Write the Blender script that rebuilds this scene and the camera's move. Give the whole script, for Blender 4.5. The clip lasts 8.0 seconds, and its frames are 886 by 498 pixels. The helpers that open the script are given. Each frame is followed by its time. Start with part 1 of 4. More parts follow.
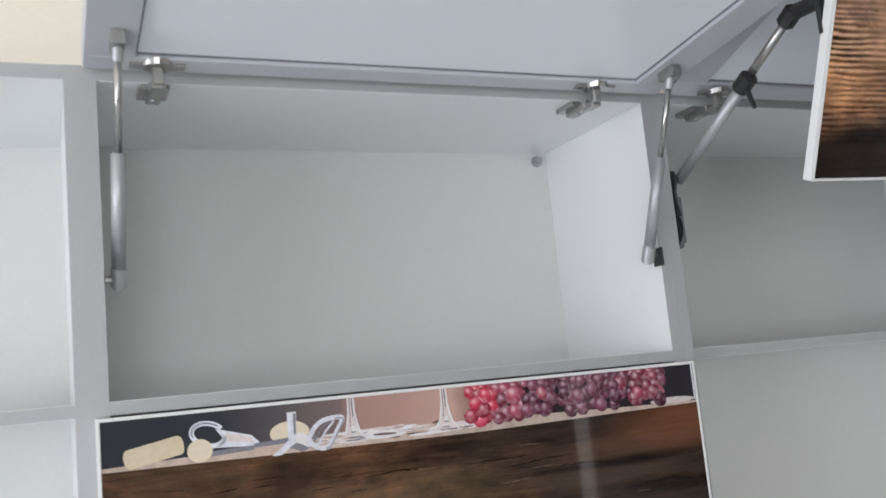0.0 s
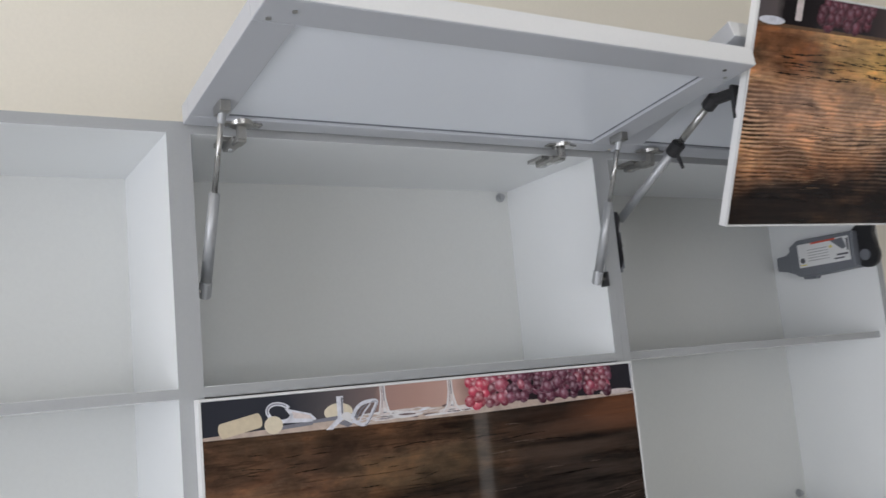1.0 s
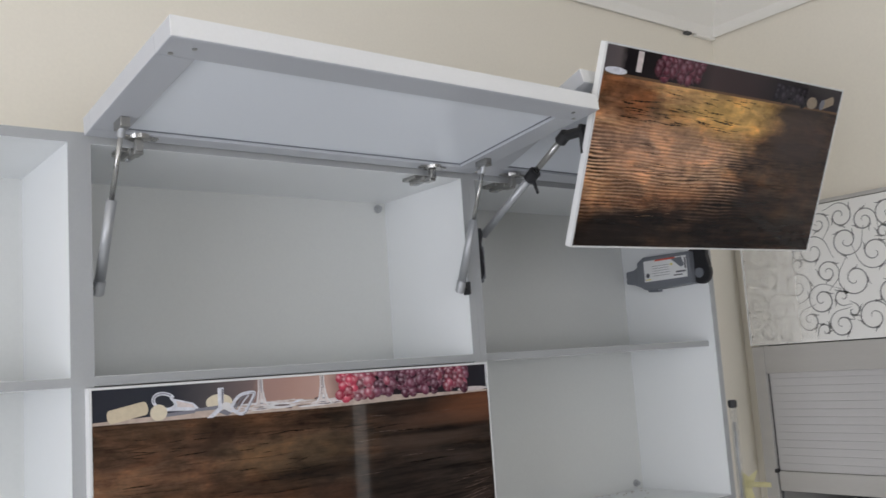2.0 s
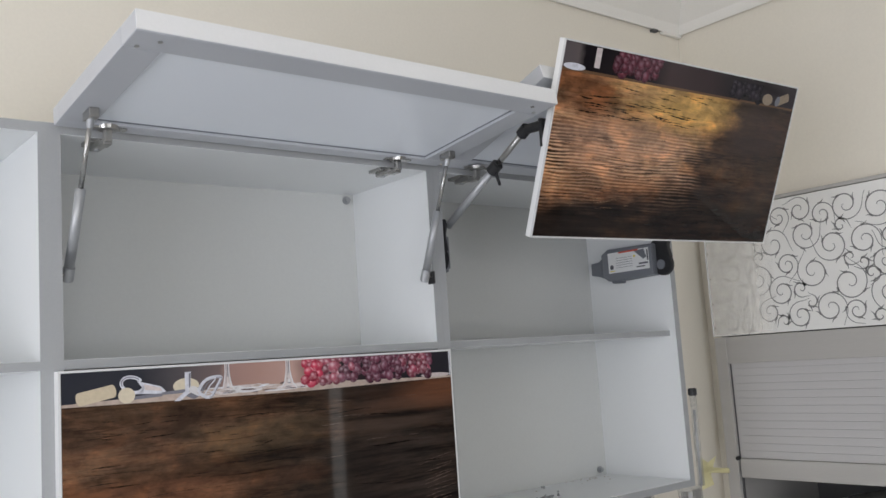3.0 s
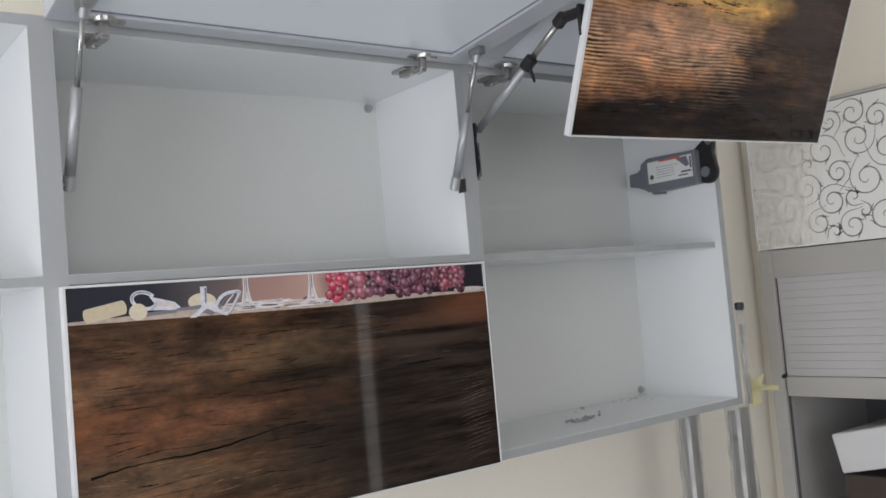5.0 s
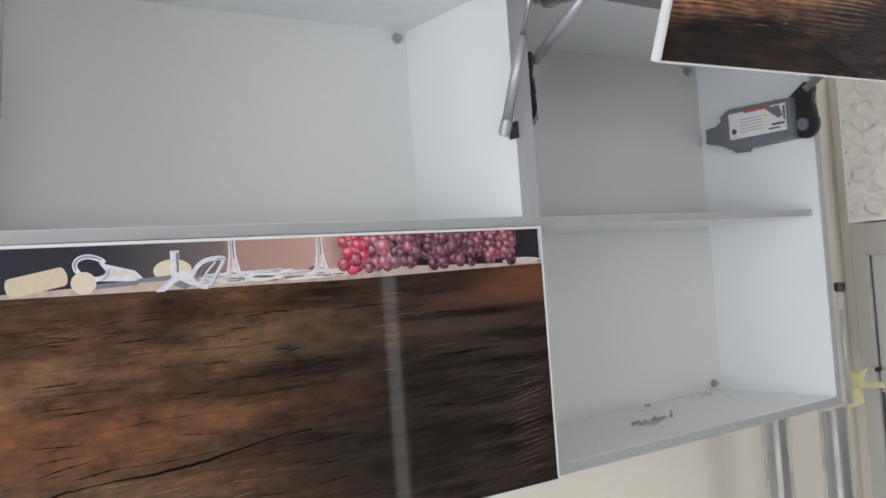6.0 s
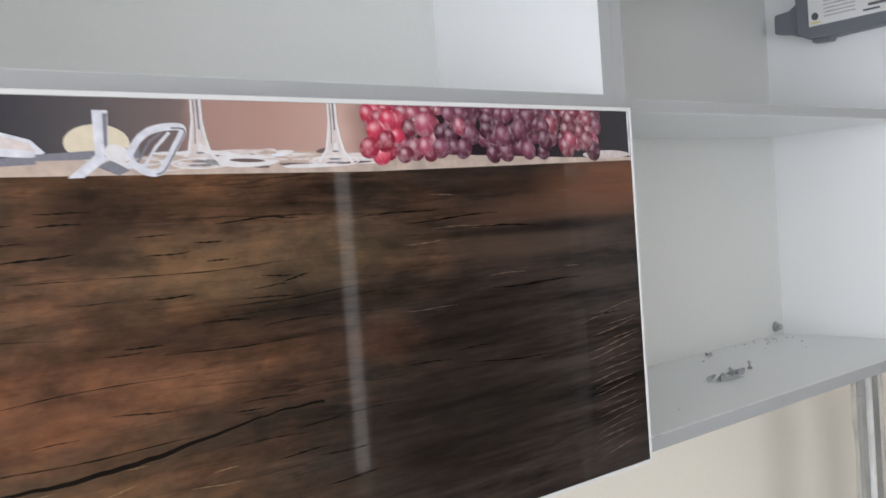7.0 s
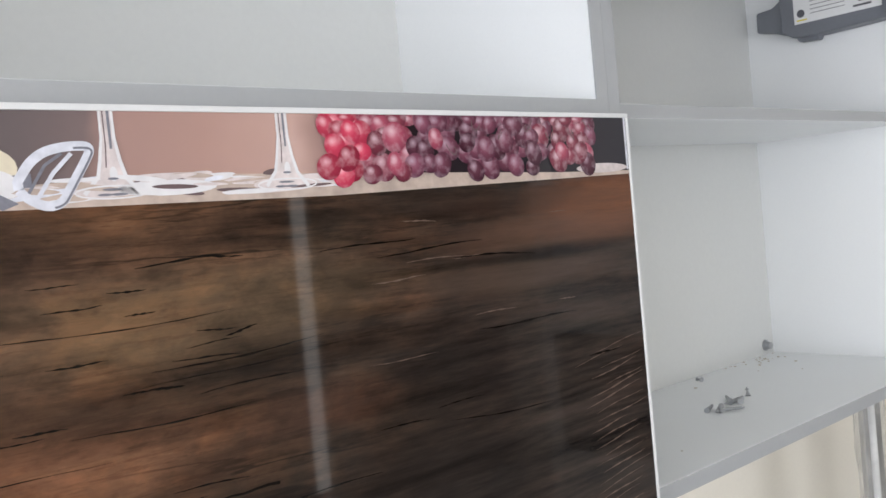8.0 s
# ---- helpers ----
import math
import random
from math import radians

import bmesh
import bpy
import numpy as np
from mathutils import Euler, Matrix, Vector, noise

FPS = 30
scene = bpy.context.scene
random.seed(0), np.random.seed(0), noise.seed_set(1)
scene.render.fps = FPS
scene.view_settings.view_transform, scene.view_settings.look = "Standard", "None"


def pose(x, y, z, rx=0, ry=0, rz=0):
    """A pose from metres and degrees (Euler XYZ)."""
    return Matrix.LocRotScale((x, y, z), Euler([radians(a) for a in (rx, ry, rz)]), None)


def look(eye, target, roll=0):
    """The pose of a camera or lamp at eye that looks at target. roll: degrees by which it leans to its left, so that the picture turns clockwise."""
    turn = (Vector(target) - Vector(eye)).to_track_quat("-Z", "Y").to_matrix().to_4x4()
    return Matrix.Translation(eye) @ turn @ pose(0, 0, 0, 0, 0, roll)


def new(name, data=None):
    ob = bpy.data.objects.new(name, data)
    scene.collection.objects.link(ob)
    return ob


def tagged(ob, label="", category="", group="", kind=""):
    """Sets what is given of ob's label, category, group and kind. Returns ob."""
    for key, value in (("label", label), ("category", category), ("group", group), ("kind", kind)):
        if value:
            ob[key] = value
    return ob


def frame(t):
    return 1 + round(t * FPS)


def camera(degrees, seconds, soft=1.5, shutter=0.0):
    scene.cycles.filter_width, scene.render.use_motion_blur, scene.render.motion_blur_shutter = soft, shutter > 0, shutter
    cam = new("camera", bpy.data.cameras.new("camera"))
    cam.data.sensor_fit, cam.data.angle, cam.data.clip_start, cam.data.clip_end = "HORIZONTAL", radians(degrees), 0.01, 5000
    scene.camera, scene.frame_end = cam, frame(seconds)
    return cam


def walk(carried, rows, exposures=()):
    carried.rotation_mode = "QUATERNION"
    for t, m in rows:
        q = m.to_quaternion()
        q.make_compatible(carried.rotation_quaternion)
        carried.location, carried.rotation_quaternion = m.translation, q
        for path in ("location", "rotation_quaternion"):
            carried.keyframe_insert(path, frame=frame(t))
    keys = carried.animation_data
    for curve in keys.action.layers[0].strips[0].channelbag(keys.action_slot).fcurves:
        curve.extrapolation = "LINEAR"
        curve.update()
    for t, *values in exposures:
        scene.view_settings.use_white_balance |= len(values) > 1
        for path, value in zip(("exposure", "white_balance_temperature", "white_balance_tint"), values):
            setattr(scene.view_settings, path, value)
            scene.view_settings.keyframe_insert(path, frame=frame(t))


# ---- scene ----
cam = camera(52.0, 8.0, shutter=0.3)
PATH = [
    (0, (-0.039, -0.953, 1.785), (0.761, 0.857, 2.071), -5.5),
    (0.3, (-0.119, -1.01, 1.798), (0.736, 0.772, 2.103), -5.4),
    (0.7, (-0.234, -1.093, 1.778), (0.695, 0.653, 2.074), -5.2),
    (1.2, (-0.346, -1.171, 1.776), (0.736, 0.488, 2.056), -5.3),
    (1.5, (-0.354, -1.206, 1.784), (0.788, 0.414, 2.056), -5.1),
    (2, (-0.384, -1.292, 1.777), (0.842, 0.268, 2.033), -3.9),
    (2.2, (-0.387, -1.306, 1.778), (0.863, 0.235, 2.031), -3.7),
    (3.3, (-0.389, -1.36, 1.754), (0.871, 0.175, 1.992), -3.8),
    (3.5, (-0.38, -1.367, 1.754), (0.874, 0.176, 1.97), -3.8),
    (4, (-0.367, -1.365, 1.744), (0.888, 0.182, 1.925), -4.0),
    (4.5, (-0.358, -1.326, 1.74), (0.885, 0.234, 1.894), -4.6),
    (4.7, (-0.351, -1.299, 1.73), (0.88, 0.272, 1.866), -4.9),
    (5.8, (-0.182, -1.014, 1.717), (1.0, 0.598, 1.774), -4.4),
    (6, (-0.142, -0.958, 1.72), (1.023, 0.667, 1.779), -4.2),
    (6.3, (-0.099, -0.868, 1.705), (1.032, 0.78, 1.756), -3.5),
    (6.5, (-0.081, -0.798, 1.689), (1.043, 0.856, 1.725), -3.7),
    (7, (-0.009, -0.587, 1.684), (1.245, 0.969, 1.615), -4.1),
    (7.3, (0.028, -0.508, 1.691), (1.335, 1.004, 1.611), -4.6),
    (7.6, (0.048, -0.477, 1.699), (1.364, 1.028, 1.633), -4.7),
    (8, (0.061, -0.48, 1.7), (1.391, 1.013, 1.643), -5.3),
]
walk(cam, [(t, look(eye, target, roll)) for t, eye, target, roll in PATH],
     [(0.0, -0.22), (0.5, -0.37), (1.0, -0.55), (2.0, -0.56), (3.5, -0.53), (4.5, -0.57), (6.0, -0.19), (7.0, -0.02), (7.5, 0.14), (8.0, 0.14)])

# ---- world, light ----
world = bpy.data.worlds.new("world")
scene.world = world
world.use_nodes = True
wn = world.node_tree
sky = wn.nodes.new("ShaderNodeTexSky")
sky.sky_type = "NISHITA"
sky.sun_disc = False
sky.sun_elevation = radians(38)
sky.sun_rotation = radians(20)
wn.links.new(sky.outputs[0], wn.nodes["Background"].inputs[0])
wn.nodes["Background"].inputs[1].default_value = 0.10

sun = new("sun", bpy.data.lights.new("sun", "SUN"))
sun.data.energy, sun.data.angle, sun.data.color = 1.0, radians(12), (1.0, 0.96, 0.9)
sun.matrix_world = look((0.5, 6, 6), (0, 0, 0))


def opening_light(name, eye, target, w, h, watts, color):
    lamp = new(name, bpy.data.lights.new(name, "AREA"))
    lamp.data.shape, lamp.data.size, lamp.data.size_y = "RECTANGLE", w, h
    lamp.data.energy, lamp.data.color = watts, color
    lamp.matrix_world = look(eye, target)


# daylight lamps added in unseen openings, tipped up so that the ceiling is the broad source
opening_light("opening_light", (-2.36, -1.35, 1.62), (-0.6, -1.1, 2.50), 1.9, 1.4, 60, (0.88, 0.90, 1.0))
opening_light("opening_light", (-0.9, -4.46, 1.62), (-0.2, -2.0, 3.15), 1.7, 1.4, 60, (0.91, 0.925, 1.0))
# slit lamp added only to make the pale stripe mirrored in the door
opening_light("opening_light", (3.29, -4.52, 1.20), (3.29, 0, 1.20), 0.11, 2.35, 3.4, (1.0, 0.97, 0.94))


# ---- materials ----
def mat(name, color, rough=0.5, metal=0.0, bump=0.0, scale=40.0, vary=0.04, coat=0.0, stretch=(1, 1, 1), ior=1.5, gloss=0.06):
    m = bpy.data.materials.new(name)
    m.use_nodes = True
    n, l = m.node_tree.nodes, m.node_tree.links
    b = n["Principled BSDF"]
    b.inputs["Roughness"].default_value, b.inputs["Metallic"].default_value = rough, metal
    b.inputs["IOR"].default_value = ior
    b.inputs["Coat Weight"].default_value, b.inputs["Coat Roughness"].default_value = coat, 0.04
    co = n.new("ShaderNodeTexCoord")
    mp = n.new("ShaderNodeMapping")
    mp.inputs["Scale"].default_value = stretch
    l.new(co.outputs["Object"], mp.inputs[0])
    fine, broad = n.new("ShaderNodeTexNoise"), n.new("ShaderNodeTexNoise")
    fine.inputs["Scale"].default_value, fine.inputs["Detail"].default_value = scale * 6, 6
    broad.inputs["Scale"].default_value, broad.inputs["Detail"].default_value = scale * 0.12, 4
    l.new(mp.outputs[0], fine.inputs[0]), l.new(mp.outputs[0], broad.inputs[0])
    add = n.new("ShaderNodeMath")
    add.operation = "ADD"
    l.new(fine.outputs[0], add.inputs[0]), l.new(broad.outputs[0], add.inputs[1])
    ramp = n.new("ShaderNodeMapRange")
    ramp.inputs[1].default_value, ramp.inputs[2].default_value = 0.6, 1.4
    ramp.inputs[3].default_value, ramp.inputs[4].default_value = 1 - vary, 1 + vary
    l.new(add.outputs[0], ramp.inputs[0])
    mix = n.new("ShaderNodeVectorMath")
    mix.operation = "SCALE"
    mix.inputs[0].default_value = color
    l.new(ramp.outputs[0], mix.inputs["Scale"])
    l.new(mix.outputs[0], b.inputs["Base Color"])
    rr = n.new("ShaderNodeMapRange")
    rr.inputs[1].default_value, rr.inputs[2].default_value = 0.3, 0.7
    rr.inputs[3].default_value, rr.inputs[4].default_value = max(0.02, rough - gloss), rough + gloss
    l.new(broad.outputs[0], rr.inputs[0]), l.new(rr.outputs[0], b.inputs["Roughness"])
    if bump:
        bp = n.new("ShaderNodeBump")
        bp.inputs["Strength"].default_value, bp.inputs["Distance"].default_value = bump, 0.001
        l.new(fine.outputs[0], bp.inputs["Height"]), l.new(bp.outputs[0], b.inputs["Normal"])
    return m


WHITE = mat("white_melamine", (0.830, 0.845, 0.843), 0.36, gloss=0.01, bump=0.03, scale=60, vary=0.015)
BACKING = mat("white_hardboard", (0.64, 0.65, 0.632), 0.5, bump=0.06, scale=30, vary=0.025)
EDGE_SHADED = mat("shaded_edge_band", (0.38, 0.39, 0.395), 0.45, vary=0.03)
FRAME = mat("satin_grey_frame", (0.53, 0.545, 0.575), 0.38, vary=0.02, stretch=(1, 12, 1))
LIDPANEL = mat("white_panel", (0.88, 0.915, 0.965), 0.24, gloss=0.01, vary=0.005)
LIP = mat("white_lip", (0.86, 0.86, 0.85), 0.35, vary=0.02)
LIPDOOR = mat("white_door_lip", (0.70, 0.70, 0.69), 0.4, vary=0.03)
STEEL = mat("nickel_steel", (0.42, 0.415, 0.40), 0.26, 0.9, vary=0.08)
GALV = mat("matt_steel", (0.42, 0.43, 0.44), 0.42, 0.5, vary=0.06)
BLACK = mat("black_plastic", (0.018, 0.018, 0.02), 0.45, vary=0.1)
CREAM = mat("cream_wall_paint", (0.865, 0.815, 0.71), 0.75, bump=0.12, scale=25, vary=0.03)
CEIL = mat("cream_ceiling_paint", (0.91, 0.89, 0.84), 0.8, bump=0.1, scale=25, vary=0.02)
GREYBOX = mat("grey_plastic", (0.17, 0.18, 0.20), 0.45, vary=0.06, bump=0.1)
PAPER = mat("white_paper", (0.78, 0.78, 0.77), 0.6, vary=0.03)
INK = mat("grey_ink", (0.10, 0.10, 0.11), 0.6)
REDINK = mat("red_ink", (0.62, 0.10, 0.06), 0.6)
YELLOWINK = mat("yellow_ink", (0.75, 0.62, 0.06), 0.6)
GREYWOOD = mat("pale_grey_laminate", (0.49, 0.475, 0.45), 0.45, vary=0.06, stretch=(30, 1, 30), scale=8, bump=0.08)
SLATMAT = mat("grey_shutter_slat", (0.55, 0.54, 0.535), 0.35, vary=0.05, stretch=(30, 1, 30), scale=8)
PATTERN = mat("white_pattern_panel", (0.90, 0.89, 0.86), 0.12, vary=0.02)
SILVER = mat("silver_print", (0.33, 0.33, 0.325), 0.18, 0.2, vary=0.1)
# even dark colour for the niche back, and for shade in two gaps
DARKIN = mat("recess_dark", (0.10, 0.10, 0.10), 0.6)
BOXWHITE = mat("white_enamel", (0.74, 0.74, 0.75), 0.35, vary=0.02)
TAPE = mat("yellow_masking_tape", (0.80, 0.75, 0.46), 0.6, vary=0.06)
FLOORMAT = mat("pale_bounce_floor", (0.68, 0.71, 0.74), 0.35, vary=0.08, scale=10)
SKIRT = mat("dark_brown", (0.06, 0.045, 0.035), 0.4, vary=0.2, scale=8)
DUST = mat("sawdust", (0.55, 0.50, 0.43), 0.9, vary=0.2)


def film_mat(name, color, alpha, rough=0.15, vary=0.5, crumple=0.5):
    """Thin see-through plastic with crumples and uneven milkiness."""
    m = bpy.data.materials.new(name)
    m.use_nodes = True
    n, l = m.node_tree.nodes, m.node_tree.links
    b = n["Principled BSDF"]
    b.inputs["Roughness"].default_value, b.inputs["Base Color"].default_value = rough, (*color, 1)
    co, t = n.new("ShaderNodeTexCoord"), n.new("ShaderNodeTexNoise")
    t.inputs["Scale"].default_value, t.inputs["Detail"].default_value = 28, 5
    l.new(co.outputs["Object"], t.inputs[0])
    r = n.new("ShaderNodeMapRange")
    r.inputs[1].default_value, r.inputs[2].default_value = 0.35, 0.65
    r.inputs[3].default_value, r.inputs[4].default_value = alpha * (1 - vary), min(1, alpha * (1 + vary))
    l.new(t.outputs[0], r.inputs[0]), l.new(r.outputs[0], b.inputs["Alpha"])
    bp = n.new("ShaderNodeBump")
    bp.inputs["Strength"].default_value, bp.inputs["Distance"].default_value = crumple, 0.003
    l.new(t.outputs[0], bp.inputs["Height"]), l.new(bp.outputs[0], b.inputs["Normal"])
    return m


FILM = film_mat("clear_plastic_film", (0.55, 0.55, 0.53), 0.24)
DULL = mat("dull_aluminium", (0.30, 0.29, 0.27), 0.35, 0.5, vary=0.2)
MILKY = film_mat("milky_coat", (0.90, 0.87, 0.80), 0.34, 0.3, 0.12, 0.02)
mn, ml = MILKY.node_tree.nodes, MILKY.node_tree.links
m_co, m_sep, m_rng, m_mul = mn.new("ShaderNodeTexCoord"), mn.new("ShaderNodeSeparateXYZ"), mn.new("ShaderNodeMapRange"), mn.new("ShaderNodeMath")
m_rng.inputs[1].default_value, m_rng.inputs[2].default_value = 0.03, 0.10
m_mul.operation = "MULTIPLY"
ml.new(m_co.outputs["Object"], m_sep.inputs[0]), ml.new(m_sep.outputs[1], m_rng.inputs[0]), ml.new(m_rng.outputs[0], m_mul.inputs[0])
ml.new(mn["Principled BSDF"].inputs["Alpha"].links[0].from_socket, m_mul.inputs[1]), ml.new(m_mul.outputs[0], mn["Principled BSDF"].inputs["Alpha"])


def print_wood(name, stops, dark_from, dark_to, ripple, seed, tint, slant, low, end_tones, warm, patches=(), late=()):
    """Glossy print of an old beam: long grain, cracks, knots of orange, and a dark end."""
    m = bpy.data.materials.new(name)
    m.use_nodes = True
    n, l = m.node_tree.nodes, m.node_tree.links
    b = n["Principled BSDF"]
    b.inputs["Roughness"].default_value = 0.035
    b.inputs["IOR"].default_value = 1.27
    co = n.new("ShaderNodeTexCoord")

    def noise(scale, stretch, detail=8, rough=0.62, dist=0.0):
        mp, t = n.new("ShaderNodeMapping"), n.new("ShaderNodeTexNoise")
        mp.inputs["Scale"].default_value, mp.inputs["Location"].default_value = stretch, (seed, seed * 0.7, 0)
        t.inputs["Scale"].default_value, t.inputs["Detail"].default_value = scale, detail
        t.inputs["Roughness"].default_value, t.inputs["Distortion"].default_value = rough, dist
        l.new(co.outputs["Object"], mp.inputs[0]), l.new(mp.outputs[0], t.inputs[0])
        return t.outputs[0]

    def rng(v, a, c, lo, hi):
        r = n.new("ShaderNodeMapRange")
        r.inputs[1].default_value, r.inputs[2].default_value, r.inputs[3].default_value, r.inputs[4].default_value = a, c, lo, hi
        l.new(v, r.inputs[0])
        return r.outputs[0]

    def op(kind, a, c):
        q = n.new("ShaderNodeMath")
        q.operation = kind
        for k, v in enumerate((a, c)):
            if isinstance(v, (int, float)):
                q.inputs[k].default_value = v
            else:
                l.new(v, q.inputs[k])
        return q.outputs[0]

    def mixc(f, a, c, kind="MIX"):
        q = n.new("ShaderNodeMix")
        q.data_type, q.blend_type = "RGBA", kind
        for k, v in ((0, f), (6, a), (7, c)):
            if isinstance(v, (int, float)):
                q.inputs[k].default_value = v
            elif isinstance(v, tuple):
                q.inputs[k].default_value = (*v, 1)
            else:
                l.new(v, q.inputs[k])
        return q.outputs[2]

    grain = noise(5, (1, 11, 1), 11, 0.70, 0.12)
    broad = noise(4.5, (1, 2.6, 1), 6, 0.6, 0.15)
    val = op("ADD", op("MULTIPLY", grain, 0.42), op("MULTIPLY", broad, 0.64))
    ramp = n.new("ShaderNodeValToRGB")
    el = ramp.color_ramp.elements
    while len(el) < len(stops):
        el.new(0.5)
    for e, (p, c) in zip(el, stops):
        e.position, e.color = p, (*c, 1)
    l.new(val, ramp.inputs[0])
    col = ramp.outputs[0]
    blot = noise(5.0, (1, 1.6, 1), 5, 0.6, 0.3)
    col = mixc(rng(blot, 0.47, 0.60, 0.0, 0.8), col, mixc(rng(grain, 0.35, 0.65, 0.0, 1.0), mixc(1.0, tint, (0.35, 0.33, 0.32), "MULTIPLY"), tint))
    layer = noise(2.2, (0.7, 7.5, 1), 4, 0.5, 0.25)
    col = mixc(rng(layer, 0.50, 0.62, 0.0, 0.6), col, mixc(1.0, col, (0.32, 0.31, 0.31), "MULTIPLY"))
    col = mixc(rng(layer, 0.36, 0.46, 0.45, 0.0), col, mixc(1.0, col, (1.9, 1.75, 1.6), "MULTIPLY"))
    # broad plates of the surface, worn lighter and darker
    plate = noise(5.5, (1, 3.0, 1), 5, 0.55, 0.4)
    col = mixc(rng(plate, 0.50, 0.56, 0.0, 0.5), col, mixc(1.0, col, (1.8, 1.7, 1.6), "MULTIPLY"))
    col = mixc(rng(plate, 0.42, 0.48, 0.55, 0.0), col, mixc(1.0, col, (0.42, 0.42, 0.43), "MULTIPLY"))
    hair = noise(16, (1, 14, 1), 8, 0.75, 0.08)
    col = mixc(rng(hair, 0.53, 0.60, 0.0, 0.75), col, mixc(1.0, col, (0.35, 0.33, 0.33), "MULTIPLY"))
    # cracks along the grain
    cr = noise(2.6, (0.8, 8.0, 1), 7, 0.55, 0.1)
    line = op("ABSOLUTE", op("SUBTRACT", cr, 0.5), 0)
    gate = rng(noise(6, (1, 2, 1), 2), 0.46, 0.58, 0.0, 1.0)
    col = mixc(op("MULTIPLY", rng(line, 0.003, 0.014, 0.9, 0.0), gate), col, (0.006, 0.004, 0.003))
    # weathered ripples
    sep = n.new("ShaderNodeSeparateXYZ")
    l.new(co.outputs["Object"], sep.inputs[0])
    wv = n.new("ShaderNodeTexWave")
    wv.bands_direction = "Y"
    wv.inputs["Scale"].default_value, wv.inputs["Distortion"].default_value = 50, 9.0
    wv.inputs["Detail"].default_value, wv.inputs["Detail Scale"].default_value = 4, 0.5
    mp2 = n.new("ShaderNodeMapping")
    mp2.inputs["Scale"].default_value = (0.25, 1, 1)
    l.new(co.outputs["Object"], mp2.inputs[0]), l.new(mp2.outputs[0], wv.inputs[0])
    rx0, rx1, ry0, ry1, amount, rcol = ripple
    patch = op("MULTIPLY", op("MULTIPLY", rng(sep.outputs[0], rx0, rx0 + 0.06, 0, 1), rng(sep.outputs[0], rx1 - 0.08, rx1, 1, 0)),
               op("MULTIPLY", rng(sep.outputs[1], ry0, ry0 + 0.05, 0, 1), rng(sep.outputs[1], ry1 - 0.06, ry1, 1, 0)))
    patch = op("MULTIPLY", patch, rng(noise(9, (1, 2, 1), 4), 0.36, 0.54, 0.2, 1.0))
    light = rng(wv.outputs[1], 0.55, 0.95, 0.0, 1.0)
    dark = rng(wv.outputs[1], 0.10, 0.50, 1.0, 0.0)
    col = mixc(op("MULTIPLY", op("MULTIPLY", patch, light), amount), col, rcol)
    col = mixc(op("MULTIPLY", op("MULTIPLY", patch, dark), amount), col, (0.010, 0.006, 0.004))
    # pale flecks on raised fibres, and a warm patch tinted into each print
    fleck = noise(20, (1, 12, 1), 7, 0.75, 0.1)
    col = mixc(rng(fleck, 0.60, 0.70, 0.0, 0.5), col, mixc(1.0, col, (2.6, 2.5, 2.4), "MULTIPLY"))
    gx0, gx1, gy0, gy1, gl, gcol = warm
    warm_patch = op("MULTIPLY", op("MULTIPLY", rng(sep.outputs[0], gx0, gx0 + 0.12, 0, 1), rng(sep.outputs[0], gx1 - 0.12, gx1, 1, 0)), rng(sep.outputs[1], gy0, gy1, 0, gl))
    col = mixc(op("MULTIPLY", warm_patch, rng(grain, 0.35, 0.6, 0.2, 1.0)), col, gcol)
    def blotch(cx, cy, rx, ry):
        """Soft-edged uneven patch of the print."""
        dx, dy = op("DIVIDE", op("SUBTRACT", sep.outputs[0], cx), rx), op("DIVIDE", op("SUBTRACT", sep.outputs[1], cy), ry)
        r2 = op("SQRT", op("ADD", op("MULTIPLY", dx, dx), op("MULTIPLY", dy, dy)), 0)
        return rng(op("ADD", r2, op("MULTIPLY", op("SUBTRACT", broad, 0.5), 1.6)), 0.45, 1.15, 1.0, 0.0)

    def blend(colour, group):
        for cx, cy, rx, ry, tone, amt in group:
            f = op("MULTIPLY", op("MULTIPLY", blotch(cx, cy, rx, ry), rng(op("ADD", op("MULTIPLY", grain, 0.6), op("MULTIPLY", hair, 0.4)), 0.36, 0.60, 1.0, 0.50)), amt)
            colour = mixc(f, colour, tone)
        return colour

    col = blend(col, patches)
    mottle, fleckle = noise(13, (1, 1.7, 1), 6, 0.62, 0.3), noise(30, (1, 2.2, 1), 5, 0.6, 0.2)
    col = mixc(rng(mottle, 0.50, 0.62, 0.0, 0.6), col, mixc(1.0, col, (1.75, 1.5, 1.25), "MULTIPLY"))
    col = mixc(rng(mottle, 0.38, 0.48, 0.6, 0.0), col, mixc(1.0, col, (0.48, 0.52, 0.58), "MULTIPLY"))
    col = mixc(rng(fleckle, 0.52, 0.64, 0.0, 0.45), col, mixc(1.0, col, (0.38, 0.38, 0.40), "MULTIPLY"))
    col = mixc(rng(fleckle, 0.36, 0.46, 0.35, 0.0), col, mixc(1.0, col, (1.7, 1.65, 1.6), "MULTIPLY"))
    # darker colour towards the right end and the bottom of the beam
    wob = op("ADD", sep.outputs[0], op("MULTIPLY", op("SUBTRACT", broad, 0.5), 0.30))
    wob = op("ADD", wob, op("MULTIPLY", sep.outputs[1], slant))
    end = rng(wob, dark_from, dark_to, 0.0, 0.9)
    low_edge = op("ADD", sep.outputs[1], op("MULTIPLY", op("SUBTRACT", broad, 0.5), 0.12))
    end = op("MAXIMUM", end, rng(low_edge, low[0], low[1], 0.93, 0.0))
    end_tone = mixc(rng(grain, 0.36, 0.66, 0.0, 1.0), end_tones[0], end_tones[1])
    col = mixc(end, col, end_tone)
    col = blend(col, late)
    l.new(col, b.inputs["Base Color"])
    return m


